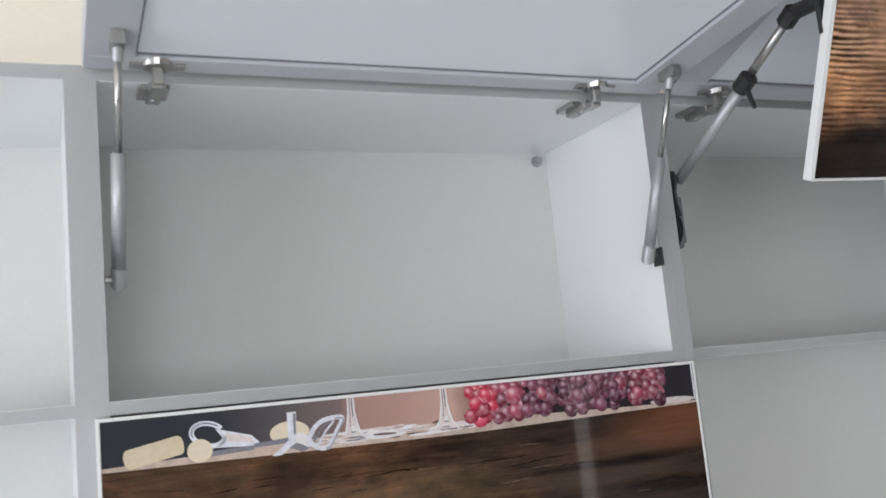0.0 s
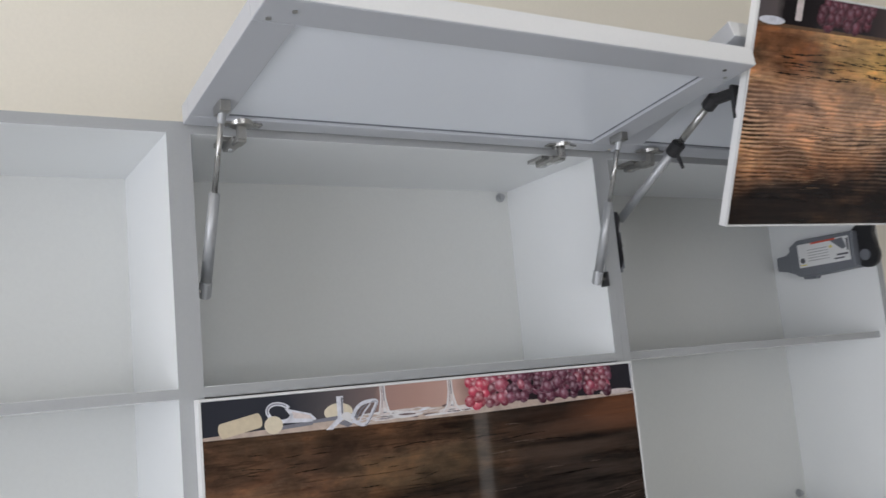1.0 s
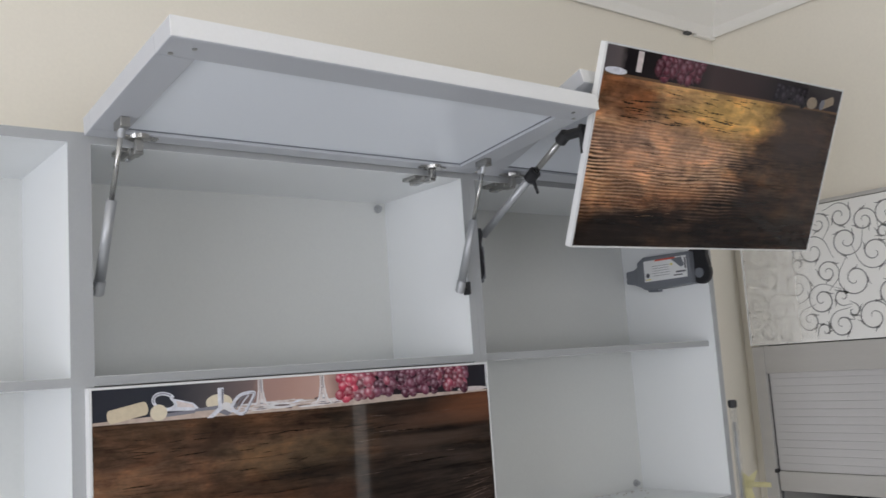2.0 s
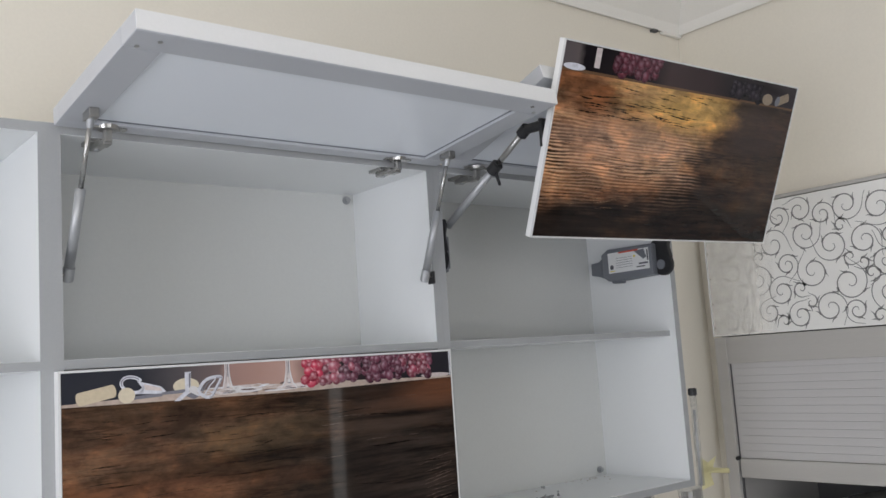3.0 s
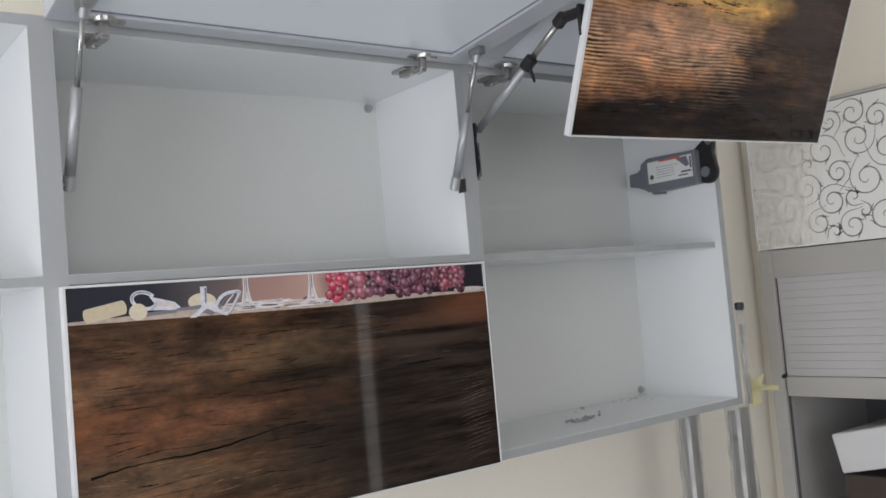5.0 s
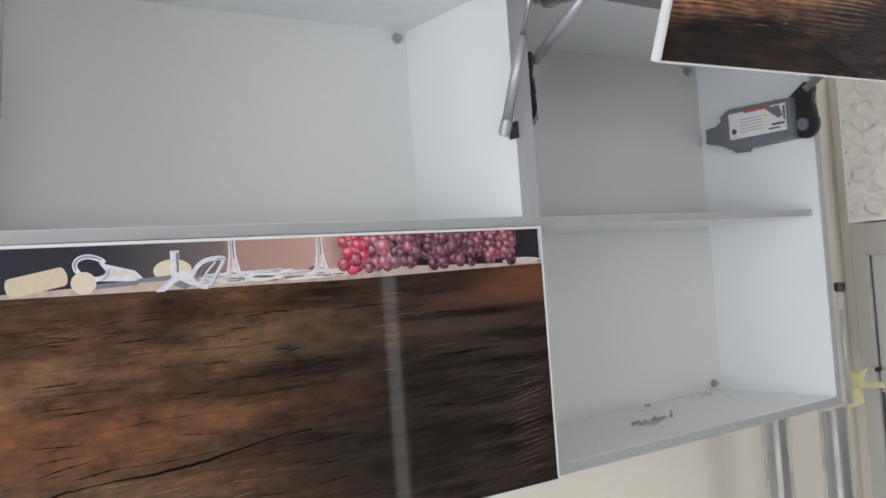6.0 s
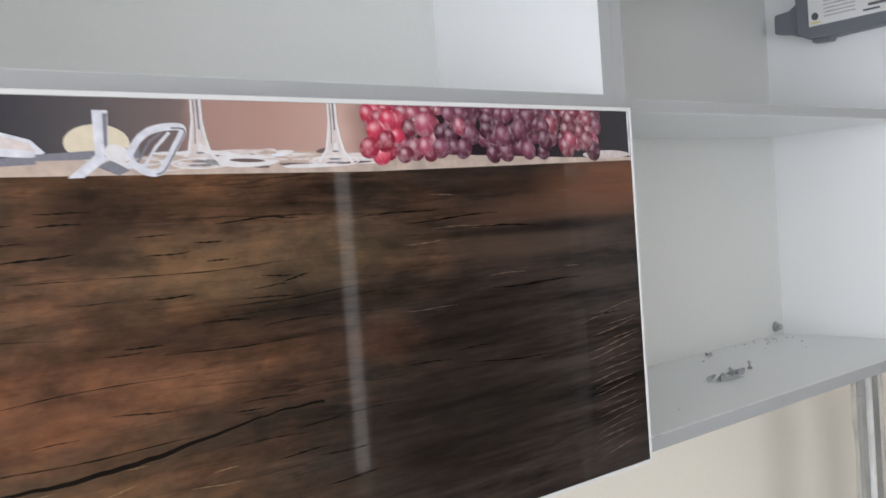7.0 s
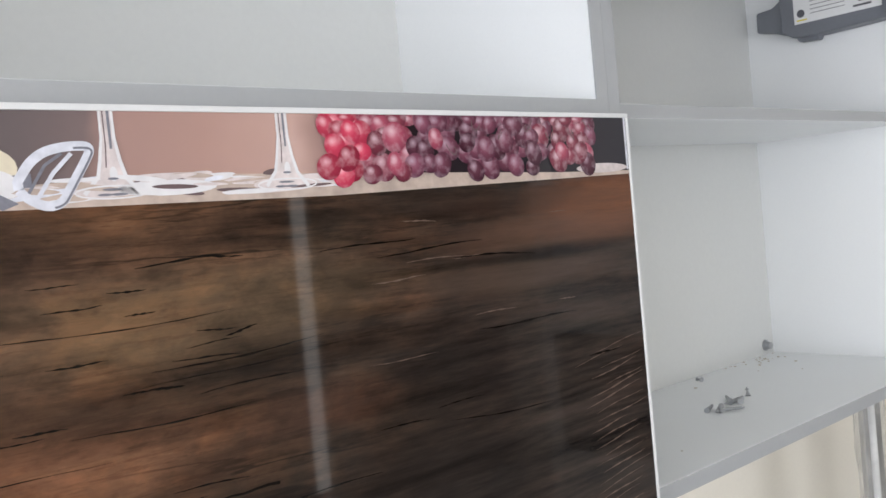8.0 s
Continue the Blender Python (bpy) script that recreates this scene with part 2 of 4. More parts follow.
WOOD_A = print_wood("printed_beam_wood", ((0.36, (0.007, 0.0045, 0.0035)), (0.44, (0.028, 0.015, 0.010)), (0.50, (0.062, 0.034, 0.021)), (0.57, (0.125, 0.066, 0.037)), (0.70, (0.18, 0.125, 0.082))),
                    0.17, 0.46, (0.57, 0.82, 0.02, 0.20, 0.6, (0.20, 0.145, 0.115)), 3.1, (0.075, 0.050, 0.031), -0.42, (-1.0, -0.9), ((0.007, 0.0063, 0.006), (0.046, 0.036, 0.031)), (-0.15, 0.36, -0.1, 0.12, 0.35, (0.150, 0.078, 0.044)),
                    patches=((0.10, 0.160, 0.20, 0.042, (0.180, 0.078, 0.042), 0.85), (0.12, 0.250, 0.18, 0.05, (0.060, 0.034, 0.024), 0.7), (0.30, 0.238, 0.15, 0.030, (0.135, 0.090, 0.052), 0.8), (0.07, 0.085, 0.16, 0.040, (0.185, 0.118, 0.072), 0.75), (0.38, 0.168, 0.06, 0.018, (0.14, 0.066, 0.040), 0.75), (0.30, 0.195, 0.16, 0.014, (0.016, 0.011, 0.009), 0.85), (0.22, 0.125, 0.12, 0.020, (0.075, 0.050, 0.034), 0.7), (0.30, 0.075, 0.14, 0.030, (0.115, 0.078, 0.050), 0.6)),
                    late=((0.40, 0.095, 0.17, 0.090, (0.018, 0.014, 0.012), 0.62), (0.680, 0.278, 0.11, 0.030, (0.190, 0.078, 0.040), 0.95), (0.60, 0.262, 0.12, 0.014, (0.110, 0.060, 0.040), 0.7), (0.58, 0.232, 0.16, 0.013, (0.095, 0.064, 0.048), 0.7), (0.62, 0.247, 0.11, 0.007, (0.012, 0.009, 0.008), 0.9), (0.56, 0.288, 0.10, 0.012, (0.05, 0.028, 0.02), 0.6)))
WOOD_B = print_wood("printed_orange_beam_wood", ((0.34, (0.022, 0.010, 0.006)), (0.42, (0.105, 0.042, 0.020)), (0.50, (0.29, 0.13, 0.060)), (0.58, (0.48, 0.27, 0.135)), (0.72, (0.62, 0.44, 0.24))),
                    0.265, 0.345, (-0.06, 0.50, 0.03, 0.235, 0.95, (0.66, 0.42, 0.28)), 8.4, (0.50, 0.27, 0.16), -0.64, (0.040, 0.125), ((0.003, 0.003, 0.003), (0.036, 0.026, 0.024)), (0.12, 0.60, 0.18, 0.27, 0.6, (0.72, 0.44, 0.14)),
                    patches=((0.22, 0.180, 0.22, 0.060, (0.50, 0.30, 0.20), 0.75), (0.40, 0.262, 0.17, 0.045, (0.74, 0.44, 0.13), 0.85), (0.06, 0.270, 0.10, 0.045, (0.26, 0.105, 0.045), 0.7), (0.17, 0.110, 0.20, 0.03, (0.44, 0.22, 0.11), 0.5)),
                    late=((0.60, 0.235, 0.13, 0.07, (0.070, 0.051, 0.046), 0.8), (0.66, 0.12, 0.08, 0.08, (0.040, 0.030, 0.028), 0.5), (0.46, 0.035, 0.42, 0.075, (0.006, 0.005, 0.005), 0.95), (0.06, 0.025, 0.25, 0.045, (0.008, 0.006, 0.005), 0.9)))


def print_mat(name, color, rough=0.08, vary=0.06, scale=60):
    return mat(name, color, rough, vary=vary, scale=scale, ior=1.27)


P_MAUVE = print_mat("print_mauve", (0.15, 0.105, 0.105))
P_TABLE = print_mat("print_table", (0.50, 0.40, 0.34), vary=0.35, scale=14)
P_CORK = print_mat("print_cork", (0.60, 0.51, 0.37), vary=0.12, scale=24)
P_CORKD = print_mat("print_cork_end", (0.68, 0.60, 0.46), vary=0.10, scale=24)
P_STEEL = print_mat("print_steel", (0.64, 0.645, 0.70), vary=0.30, scale=22)
P_WHITE = print_mat("print_white", (0.70, 0.68, 0.685), vary=0.12, scale=20)
P_STEELD = print_mat("print_steel_dark", (0.20, 0.20, 0.23), vary=0.2)
P_GLASS = print_mat("print_glass", (0.62, 0.545, 0.53), vary=0.30, scale=22)


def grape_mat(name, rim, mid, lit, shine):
    """Print of a round grape: dark rim, lit flank and a soft highlight put into its colour, a little different on each.
    """
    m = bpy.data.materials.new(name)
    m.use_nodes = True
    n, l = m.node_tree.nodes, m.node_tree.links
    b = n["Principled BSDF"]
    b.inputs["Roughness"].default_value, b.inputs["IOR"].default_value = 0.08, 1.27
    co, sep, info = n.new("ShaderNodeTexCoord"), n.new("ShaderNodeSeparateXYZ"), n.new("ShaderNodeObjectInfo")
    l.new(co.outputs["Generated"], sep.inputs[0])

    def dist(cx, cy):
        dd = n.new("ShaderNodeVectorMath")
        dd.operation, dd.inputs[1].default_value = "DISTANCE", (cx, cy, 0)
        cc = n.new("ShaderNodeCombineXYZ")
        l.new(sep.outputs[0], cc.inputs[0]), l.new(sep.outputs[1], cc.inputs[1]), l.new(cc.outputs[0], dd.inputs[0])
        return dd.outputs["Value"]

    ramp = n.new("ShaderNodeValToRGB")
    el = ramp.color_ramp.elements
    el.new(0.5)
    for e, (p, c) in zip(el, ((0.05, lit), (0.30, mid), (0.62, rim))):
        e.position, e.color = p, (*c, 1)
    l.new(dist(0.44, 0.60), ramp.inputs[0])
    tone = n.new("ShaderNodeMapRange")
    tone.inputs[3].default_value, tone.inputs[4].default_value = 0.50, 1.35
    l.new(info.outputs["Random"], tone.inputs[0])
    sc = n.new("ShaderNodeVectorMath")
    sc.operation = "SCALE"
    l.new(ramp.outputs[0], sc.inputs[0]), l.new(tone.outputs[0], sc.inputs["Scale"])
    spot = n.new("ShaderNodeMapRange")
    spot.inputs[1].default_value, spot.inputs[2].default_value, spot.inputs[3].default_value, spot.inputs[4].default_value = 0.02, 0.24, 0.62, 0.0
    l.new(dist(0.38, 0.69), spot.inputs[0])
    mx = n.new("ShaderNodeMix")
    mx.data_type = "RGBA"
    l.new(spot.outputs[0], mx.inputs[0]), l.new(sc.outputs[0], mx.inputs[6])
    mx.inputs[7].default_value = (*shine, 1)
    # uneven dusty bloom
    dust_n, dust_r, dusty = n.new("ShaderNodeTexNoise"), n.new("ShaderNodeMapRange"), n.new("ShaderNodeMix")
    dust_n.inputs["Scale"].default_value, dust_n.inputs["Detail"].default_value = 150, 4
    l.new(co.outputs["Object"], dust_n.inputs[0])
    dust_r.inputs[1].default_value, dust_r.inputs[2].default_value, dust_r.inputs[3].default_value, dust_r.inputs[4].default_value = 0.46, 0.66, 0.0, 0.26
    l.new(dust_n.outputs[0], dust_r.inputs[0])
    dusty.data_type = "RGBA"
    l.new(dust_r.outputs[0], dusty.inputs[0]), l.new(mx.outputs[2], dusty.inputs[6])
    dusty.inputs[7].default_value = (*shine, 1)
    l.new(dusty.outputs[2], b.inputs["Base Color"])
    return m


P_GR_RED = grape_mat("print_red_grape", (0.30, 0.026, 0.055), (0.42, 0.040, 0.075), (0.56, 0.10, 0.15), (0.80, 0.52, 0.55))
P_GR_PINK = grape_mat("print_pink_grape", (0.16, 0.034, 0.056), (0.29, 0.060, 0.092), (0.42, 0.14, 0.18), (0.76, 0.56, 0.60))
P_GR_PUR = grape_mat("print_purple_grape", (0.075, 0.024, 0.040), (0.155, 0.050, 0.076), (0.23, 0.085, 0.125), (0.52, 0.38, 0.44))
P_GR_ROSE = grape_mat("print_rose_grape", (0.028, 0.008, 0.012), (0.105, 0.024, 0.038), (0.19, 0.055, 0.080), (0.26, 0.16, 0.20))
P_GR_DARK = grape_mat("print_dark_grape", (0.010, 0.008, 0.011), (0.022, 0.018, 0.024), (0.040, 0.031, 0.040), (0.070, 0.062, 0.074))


# ---- building helpers ----
def part(name, bm, material, parent=None, label="", smooth=False):
    """Links a bmesh as one mesh object, under a thing or a part if given."""
    me = bpy.data.meshes.new(name)
    if smooth:
        for f in bm.faces:
            f.smooth = True
    bm.to_mesh(me)
    bm.free()
    for m in material if isinstance(material, (list, tuple)) else [material]:
        me.materials.append(m)
    ob = new(name, me)
    if parent:
        ob.parent = parent
    if label:
        ob["label"] = label
    return ob


def thing(name, m=Matrix(), label="", category="", group="", kind=""):
    ob = new(name)
    ob.empty_display_size = 0.05
    ob.matrix_basis = m
    return tagged(ob, label, category, group, kind)


def box(x0, x1, y0, y1, z0, z1, bevel=0.0, bm=None, segments=2):
    bm2 = bmesh.new()
    bmesh.ops.create_cube(bm2, size=1.0)
    for v in bm2.verts:
        v.co = ((x0 + x1) / 2 + v.co.x * (x1 - x0), (y0 + y1) / 2 + v.co.y * (y1 - y0), (z0 + z1) / 2 + v.co.z * (z1 - z0))
    if bevel:
        bmesh.ops.bevel(bm2, geom=bm2.edges[:], offset=bevel, segments=segments, profile=0.5, affect="EDGES")
    if bm is None:
        return bm2
    join(bm, bm2)
    return bm


def join(bm, other):
    me = bpy.data.meshes.new("tmp")
    other.to_mesh(me)
    other.free()
    bm.from_mesh(me)
    bpy.data.meshes.remove(me)


def rod(a, b, r, r2=None, bm=None, seg=16, bevel=0.0):
    a, b = Vector(a), Vector(b)
    bm2 = bmesh.new()
    bmesh.ops.create_cone(bm2, cap_ends=True, segments=seg, radius1=r, radius2=r if r2 is None else r2, depth=(b - a).length)
    if bevel:
        ring = [e for e in bm2.edges if abs(e.verts[0].co.z - e.verts[1].co.z) < 1e-6]
        bmesh.ops.bevel(bm2, geom=ring, offset=bevel, segments=2, affect="EDGES")
    bm2.transform(Matrix.Translation((a + b) / 2) @ (b - a).to_track_quat("Z", "Y").to_matrix().to_4x4())
    if bm is None:
        return bm2
    join(bm, bm2)
    return bm


def poly(points, y, bm=None, slot=0):
    """A flat printed shape; points are (x, z) seen from the front."""
    bm = bm or bmesh.new()
    f = bm.faces.new([bm.verts.new((px, y, pz)) for px, pz in points])
    f.material_index = slot
    return bm


def oval(cx, cz, rx, rz, turn=0.0, n=22):
    c, s = math.cos(turn), math.sin(turn)
    return [(cx + rx * math.cos(a) * c - rz * math.sin(a) * s, cz + rx * math.cos(a) * s + rz * math.sin(a) * c) for a in (2 * math.pi * k / n for k in range(n))]


def ribbon(pts, width, y, bm=None):
    """A flat line of even width through (x, z) points."""
    bm = bm or bmesh.new()
    rows = []
    for k, (px, pz) in enumerate(pts):
        q0, q1 = pts[max(0, k - 1)], pts[min(len(pts) - 1, k + 1)]
        d = Vector((q1[0] - q0[0], q1[1] - q0[1])).normalized()
        w = width / 2 if not callable(width) else width(k / (len(pts) - 1)) / 2
        rows.append((bm.verts.new((px - d.y * w, y, pz + d.x * w)), bm.verts.new((px + d.y * w, y, pz - d.x * w))))
    for (a, b), (c, d) in zip(rows, rows[1:]):
        bm.faces.new((a, b, d, c))
    return bm


def capsule(x0, z0, x1, z1, h, n=8):
    d = Vector((x1 - x0, z1 - z0)).normalized()
    out = []
    for k in range(n + 1):
        a = -math.pi / 2 + math.pi * k / n
        out.append((x1 + d.x * 0.25 * h * math.cos(a) - d.y * h / 2 * math.sin(a), z1 + d.y * 0.25 * h * math.cos(a) + d.x * h / 2 * math.sin(a)))
    for k in range(n + 1):
        a = math.pi / 2 + math.pi * k / n
        out.append((x0 + d.x * 0.25 * h * math.cos(a) - d.y * h / 2 * math.sin(a), z0 + d.y * 0.25 * h * math.cos(a) + d.x * h / 2 * math.sin(a)))
    return out


def grapes(count, x0, x1, z0, z1, r, pick, y, parent, seed):
    """Printed grapes, flat ovals heaped over one another in rows; pick(u) names the print for a place along the bunch."""
    rnd = random.Random(seed)
    spots = []
    for k in range(count * 30):
        gx, gz = rnd.uniform(x0 + r, x1 - r), rnd.uniform(z0 + r * 0.8, z1 + r * 0.3)
        if all((gx - a) ** 2 + (gz - b) ** 2 > (0.86 * r) ** 2 for a, b in spots):
            spots.append((gx, gz))
        if len(spots) == count:
            break
    spots.sort(key=lambda p: -p[1] + rnd.uniform(-0.020, 0.020))
    for k, (gx, gz) in enumerate(spots):
        q = r * rnd.uniform(0.85, 1.25)
        outline = [(a, min(b, z1)) for a, b in oval(gx, gz, q, q * rnd.uniform(0.74, 0.95), rnd.choice((-0.9, -0.6, 0.1, 0.5)) + rnd.uniform(-0.3, 0.3))]
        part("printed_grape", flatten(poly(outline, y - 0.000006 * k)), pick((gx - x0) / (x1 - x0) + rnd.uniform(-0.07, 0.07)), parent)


# ---- the room ----
X0, X1, X2, Y0, Y1, TOP = -2.4, 1.977, 4.6, -4.5, 0.30, 2.80


def wall(name, pieces, material, label):
    bm = bmesh.new()
    for p in pieces:
        box(*p, bm=bm)
    return tagged(part(name, bm, material), label, "wall", kind="structure")


wall("wall_north", [(X0 - 0.2, X2 + 0.2, Y1, Y1 + 0.2, 0, TOP + 0.2)], CREAM, "smooth cream painted wall behind the hung cabinets")
wall("wall_west", [(X0 - 0.2, X0, Y0, Y1, 0, 0.88), (X0 - 0.2, X0, Y0, Y1, 2.40, TOP), (X0 - 0.2, X0, Y0, -2.35, 0.88, 2.40), (X0 - 0.2, X0, -0.35, Y1, 0.88, 2.40)], CREAM, "cream painted wall with a wide window")
wall("wall_south", [(X0 - 0.2, 3.21, Y0 - 0.2, Y0, 0, 0.88), (3.37, X2 + 0.2, Y0 - 0.2, Y0, 0, 0.88), (X0 - 0.2, X2 + 0.2, Y0 - 0.2, Y0, 2.40, TOP), (X0 - 0.2, -1.8, Y0 - 0.2, Y0, 0.88, 2.40), (0.0, 3.21, Y0 - 0.2, Y0, 0.88, 2.40), (3.37, X2 + 0.2, Y0 - 0.2, Y0, 0.88, 2.40)], CREAM, "cream painted wall with a window")
wall("wall_east", [(X1, X1 + 0.2, -1.25, Y1, 2.16, TOP), (X1 + 0.4, X1 + 0.5, -1.25, Y1, 0, 2.16), (X1, X1 + 0.5, -1.27, -1.25, 0, TOP), (X1, X1 + 0.4, 0.253, Y1, 0, 2.16)], CREAM, "cream painted wall above the built-in grey cabinet")
wall("wall_far_east", [(X2, X2 + 0.2, Y0, Y1, 0, TOP)], CREAM, "plain cream painted wall closing the room")
# unseen floor, kept pale to throw light up under the raised doors
tagged(part("floor", box(X0, X2, Y0, Y1, -0.1, 0), FLOORMAT), "unseen pale floor that bounces light up", "floor", kind="structure")
tagged(part("ceiling", box(X0, X2, Y0, Y1, TOP, TOP + 0.15), CEIL), "cream painted ceiling", "ceiling", kind="structure")
CROWN = ((0.004, 2.722), (0.014, 2.719), (0.020, 2.731), (0.026, 2.746), (0.078, 2.790), (0.086, 2.800), (0.004, 2.800))


def crown(ends, label):
    """A length of ceiling moulding; ends(d) gives its two end points at distance d off the wall."""
    bm = bmesh.new()
    rows = [[bm.verts.new((*xy, z)) for d, z in CROWN for xy in (ends(d)[e],)] for e in (0, 1)]
    for k in range(len(CROWN)):
        q = (k + 1) % len(CROWN)
        bm.faces.new((rows[0][k], rows[0][q], rows[1][q], rows[1][k]))
    bm.faces.new(rows[0]), bm.faces.new(rows[1][::-1])
    bmesh.ops.recalc_face_normals(bm, faces=bm.faces[:])
    return tagged(part("trim", bm, CEIL), label, "trim", kind="structure")


crown(lambda d: ((X0, Y1 - d), (X1 - d, Y1 - d)), "cream ceiling moulding along the cabinet wall")
crown(lambda d: ((X1 - d, Y1 - d), (X1 - d, -1.24)), "cream ceiling moulding, mitred at the corner")
# solid dark strip stands in for the shade of a notch
tagged(part("trim", box(1.834, 1.858, Y1 - 0.016, Y1 - 0.001, 2.712, 2.7195, 0.001), DARKIN), "dark strip painting the shade of a gap under the moulding", "trim", kind="structure")
tagged(part("trim", box(1.880, X1 - 0.004, Y1 - 0.018, Y1 - 0.002, 2.712, 2.7205, 0.003), CEIL), "loose curled end of the cream moulding", "trim", kind="structure")


def window(name, m, w, h):
    ob = thing(name, m, "unseen white window frame added round a lamp opening", "window", kind="structure")
    t = 0.05
    t = min(t, w * 0.08)
    bars = [(0, w, 0, t), (0, w, h - t, h), (0, t, t, h - t), (w - t, w, t, h - t)]
    if w > 1:
        bars.append((w / 2 - t / 2, w / 2 + t / 2, t, h - t))
    for a in bars:
        part("window_frame", box(a[0], a[1], -0.03, 0.03, a[2], a[3], 0.004), LIP, ob)
    return ob


window("window_1", pose(X0 - 0.1, -0.35, 0.88, 0, 0, -90), 2.0, 1.52)
# made-up narrow opening round the slit lamp
window("stripe_slit", pose(3.21, Y0 - 0.1, 0.0), 0.16, 2.40)
window("window_2", pose(-1.8, Y0 - 0.1, 0.88), 1.8, 1.52)

# ---- hung cabinets ----
T = 0.016
FRONT, BACK, ZB, ZT, ZS = 0.02, 0.281, 1.423, 2.145, 1.782


def carcass(x0, x1, shelf_front, label):
    c = thing("wall_cabinet", pose(x0, 0, ZB), label, "cabinet", "row of hung cabinets")
    w, h = x1 - x0, ZT - ZB
    for a in (0, w - T):
        part("side_panel", box(a, a + T, FRONT, BACK + 0.012, 0, h, 0.0006), WHITE, c)
    part("top_panel", box(T, w - T, FRONT, BACK + 0.012, h - T, h, 0.0006), WHITE, c)
    part("bottom_panel", box(T, w - T, FRONT, BACK + 0.012, 0, T, 0.0006), WHITE, c)
    part("back_panel", box(T, w - T, BACK, BACK + 0.008, T, h - T), BACKING, c)
    part("shelf", box(T, w - T, shelf_front, BACK, ZS - ZB, ZS - ZB + T - 0.002, 0.0006), WHITE, c)
    # banding on the front edges, greyed for the weaker light on these faces
    e = FRONT - 0.0008
    for a in (0, w - T):
        part("shaded_edge_band", box(a, a + T, e, FRONT + 0.0008, 0.0, h), EDGE_SHADED, c)
    for z in (0, h - T):
        part("shaded_edge_band", box(T, w - T, e, FRONT + 0.0003, z + 0.0005, z + T - 0.0005), EDGE_SHADED, c)
    part("shaded_edge_band", box(T, w - T, shelf_front - 0.0008, shelf_front + 0.0003, ZS - ZB + 0.0005, ZS - ZB + T - 0.0025), EDGE_SHADED, c)
    return c


left_cab = carcass(-0.738, -0.002, FRONT, "open white melamine wall cabinet with one shelf and no doors")
mid_cab = carcass(-0.002, 0.718, FRONT, "white wall cabinet, upper flap raised on gas struts, lower flap shut")
right_cab = carcass(0.7182, 1.460, 0.039, "white wall cabinet with its folding lift door raised open")


def hanger(parent, x, z):
    b = rod((x, BACK, z), (x, BACK - 0.004, z), 0.009, bm=None, seg=18, bevel=0.001)
    rod((x, BACK - 0.004, z), (x, BACK - 0.011, z), 0.0055, bm=b, seg=12)
    box(x - 0.0045, x + 0.0045, BACK - 0.0125, BACK - 0.0112, z - 0.001, z + 0.001, bm=b)
    part("hanger_bolt", b, GALV, parent, "round zinc hanging bolt")


hanger(mid_cab, 0.685, 2.116 - ZB)
hanger(right_cab, 1.419 - 0.720, 1.454 - ZB)
hanger(right_cab, 1.412 - 0.720, 2.113 - ZB)


def framed_door(name, parent, m, w, h, label):
    """A raised door seen from inside: x across, y outwards from the hinges, z 0 its inner face."""
    d = part(name, box(0.002, w - 0.002, 0.002, h - 0.002, -0.025, -0.006), LIDPANEL, parent, label)
    d.matrix_basis = m
    f, fb = 0.050, 0.029
    for a in ((0, w, 0, fb), (0, w, h - f, h)):
        part("frame_rail", box(*a, -0.027, 0, 0.0015), FRAME, d)
    for a in ((0, f), (w - f, w)):
        part("frame_stile", box(*a, fb, h - f, -0.027, 0, 0.0012), FRAME, d)
    part("edge_lip", box(0.0005, w - 0.0005, h - 0.0005, h + 0.0015, -0.0265, -0.001), LIP, d, "white front edge")
    g = bmesh.new()
    for a in ((f, w - f, fb, fb + 0.002), (f, w - f, h - f - 0.002, h - f), (f, f + 0.002, fb, h - f), (w - f - 0.002, w - f, fb, h - f)):
        box(*a, -0.0062, -0.0045, bm=g)
    part("gasket", g, GREYBOX, d, "thin dark gasket line")
    for sx in (0.022, w - 0.022):
        for sx2, sy in ((sx - 0.006 if sx < w / 2 else sx + 0.006, h - 0.042), (sx + 0.016 if sx < w / 2 else sx - 0.016, h - 0.022)):
            part("frame_screw", rod((sx2, sy, 0), (sx2, sy, 0.001), 0.0032, seg=12), STEEL, d)
    return d


def raised(x, y, z, th):
    """Pose of a door hinged at (y, z) and raised by th above the level."""
    c, s = math.cos(th), math.sin(th)
    return Matrix(((1, 0, 0, x), (0, -c, -s, y), (0, s, -c, z), (0, 0, 0, 1)))


LID_Y, LID_Z, LID_TH, LID_H = 0.004, 2.136, 0.109, 0.333
lid = framed_door("flap_door", mid_cab, raised(0.002, LID_Y, LID_Z - ZB, LID_TH), 0.716, LID_H, "raised flap door with satin grey frame")


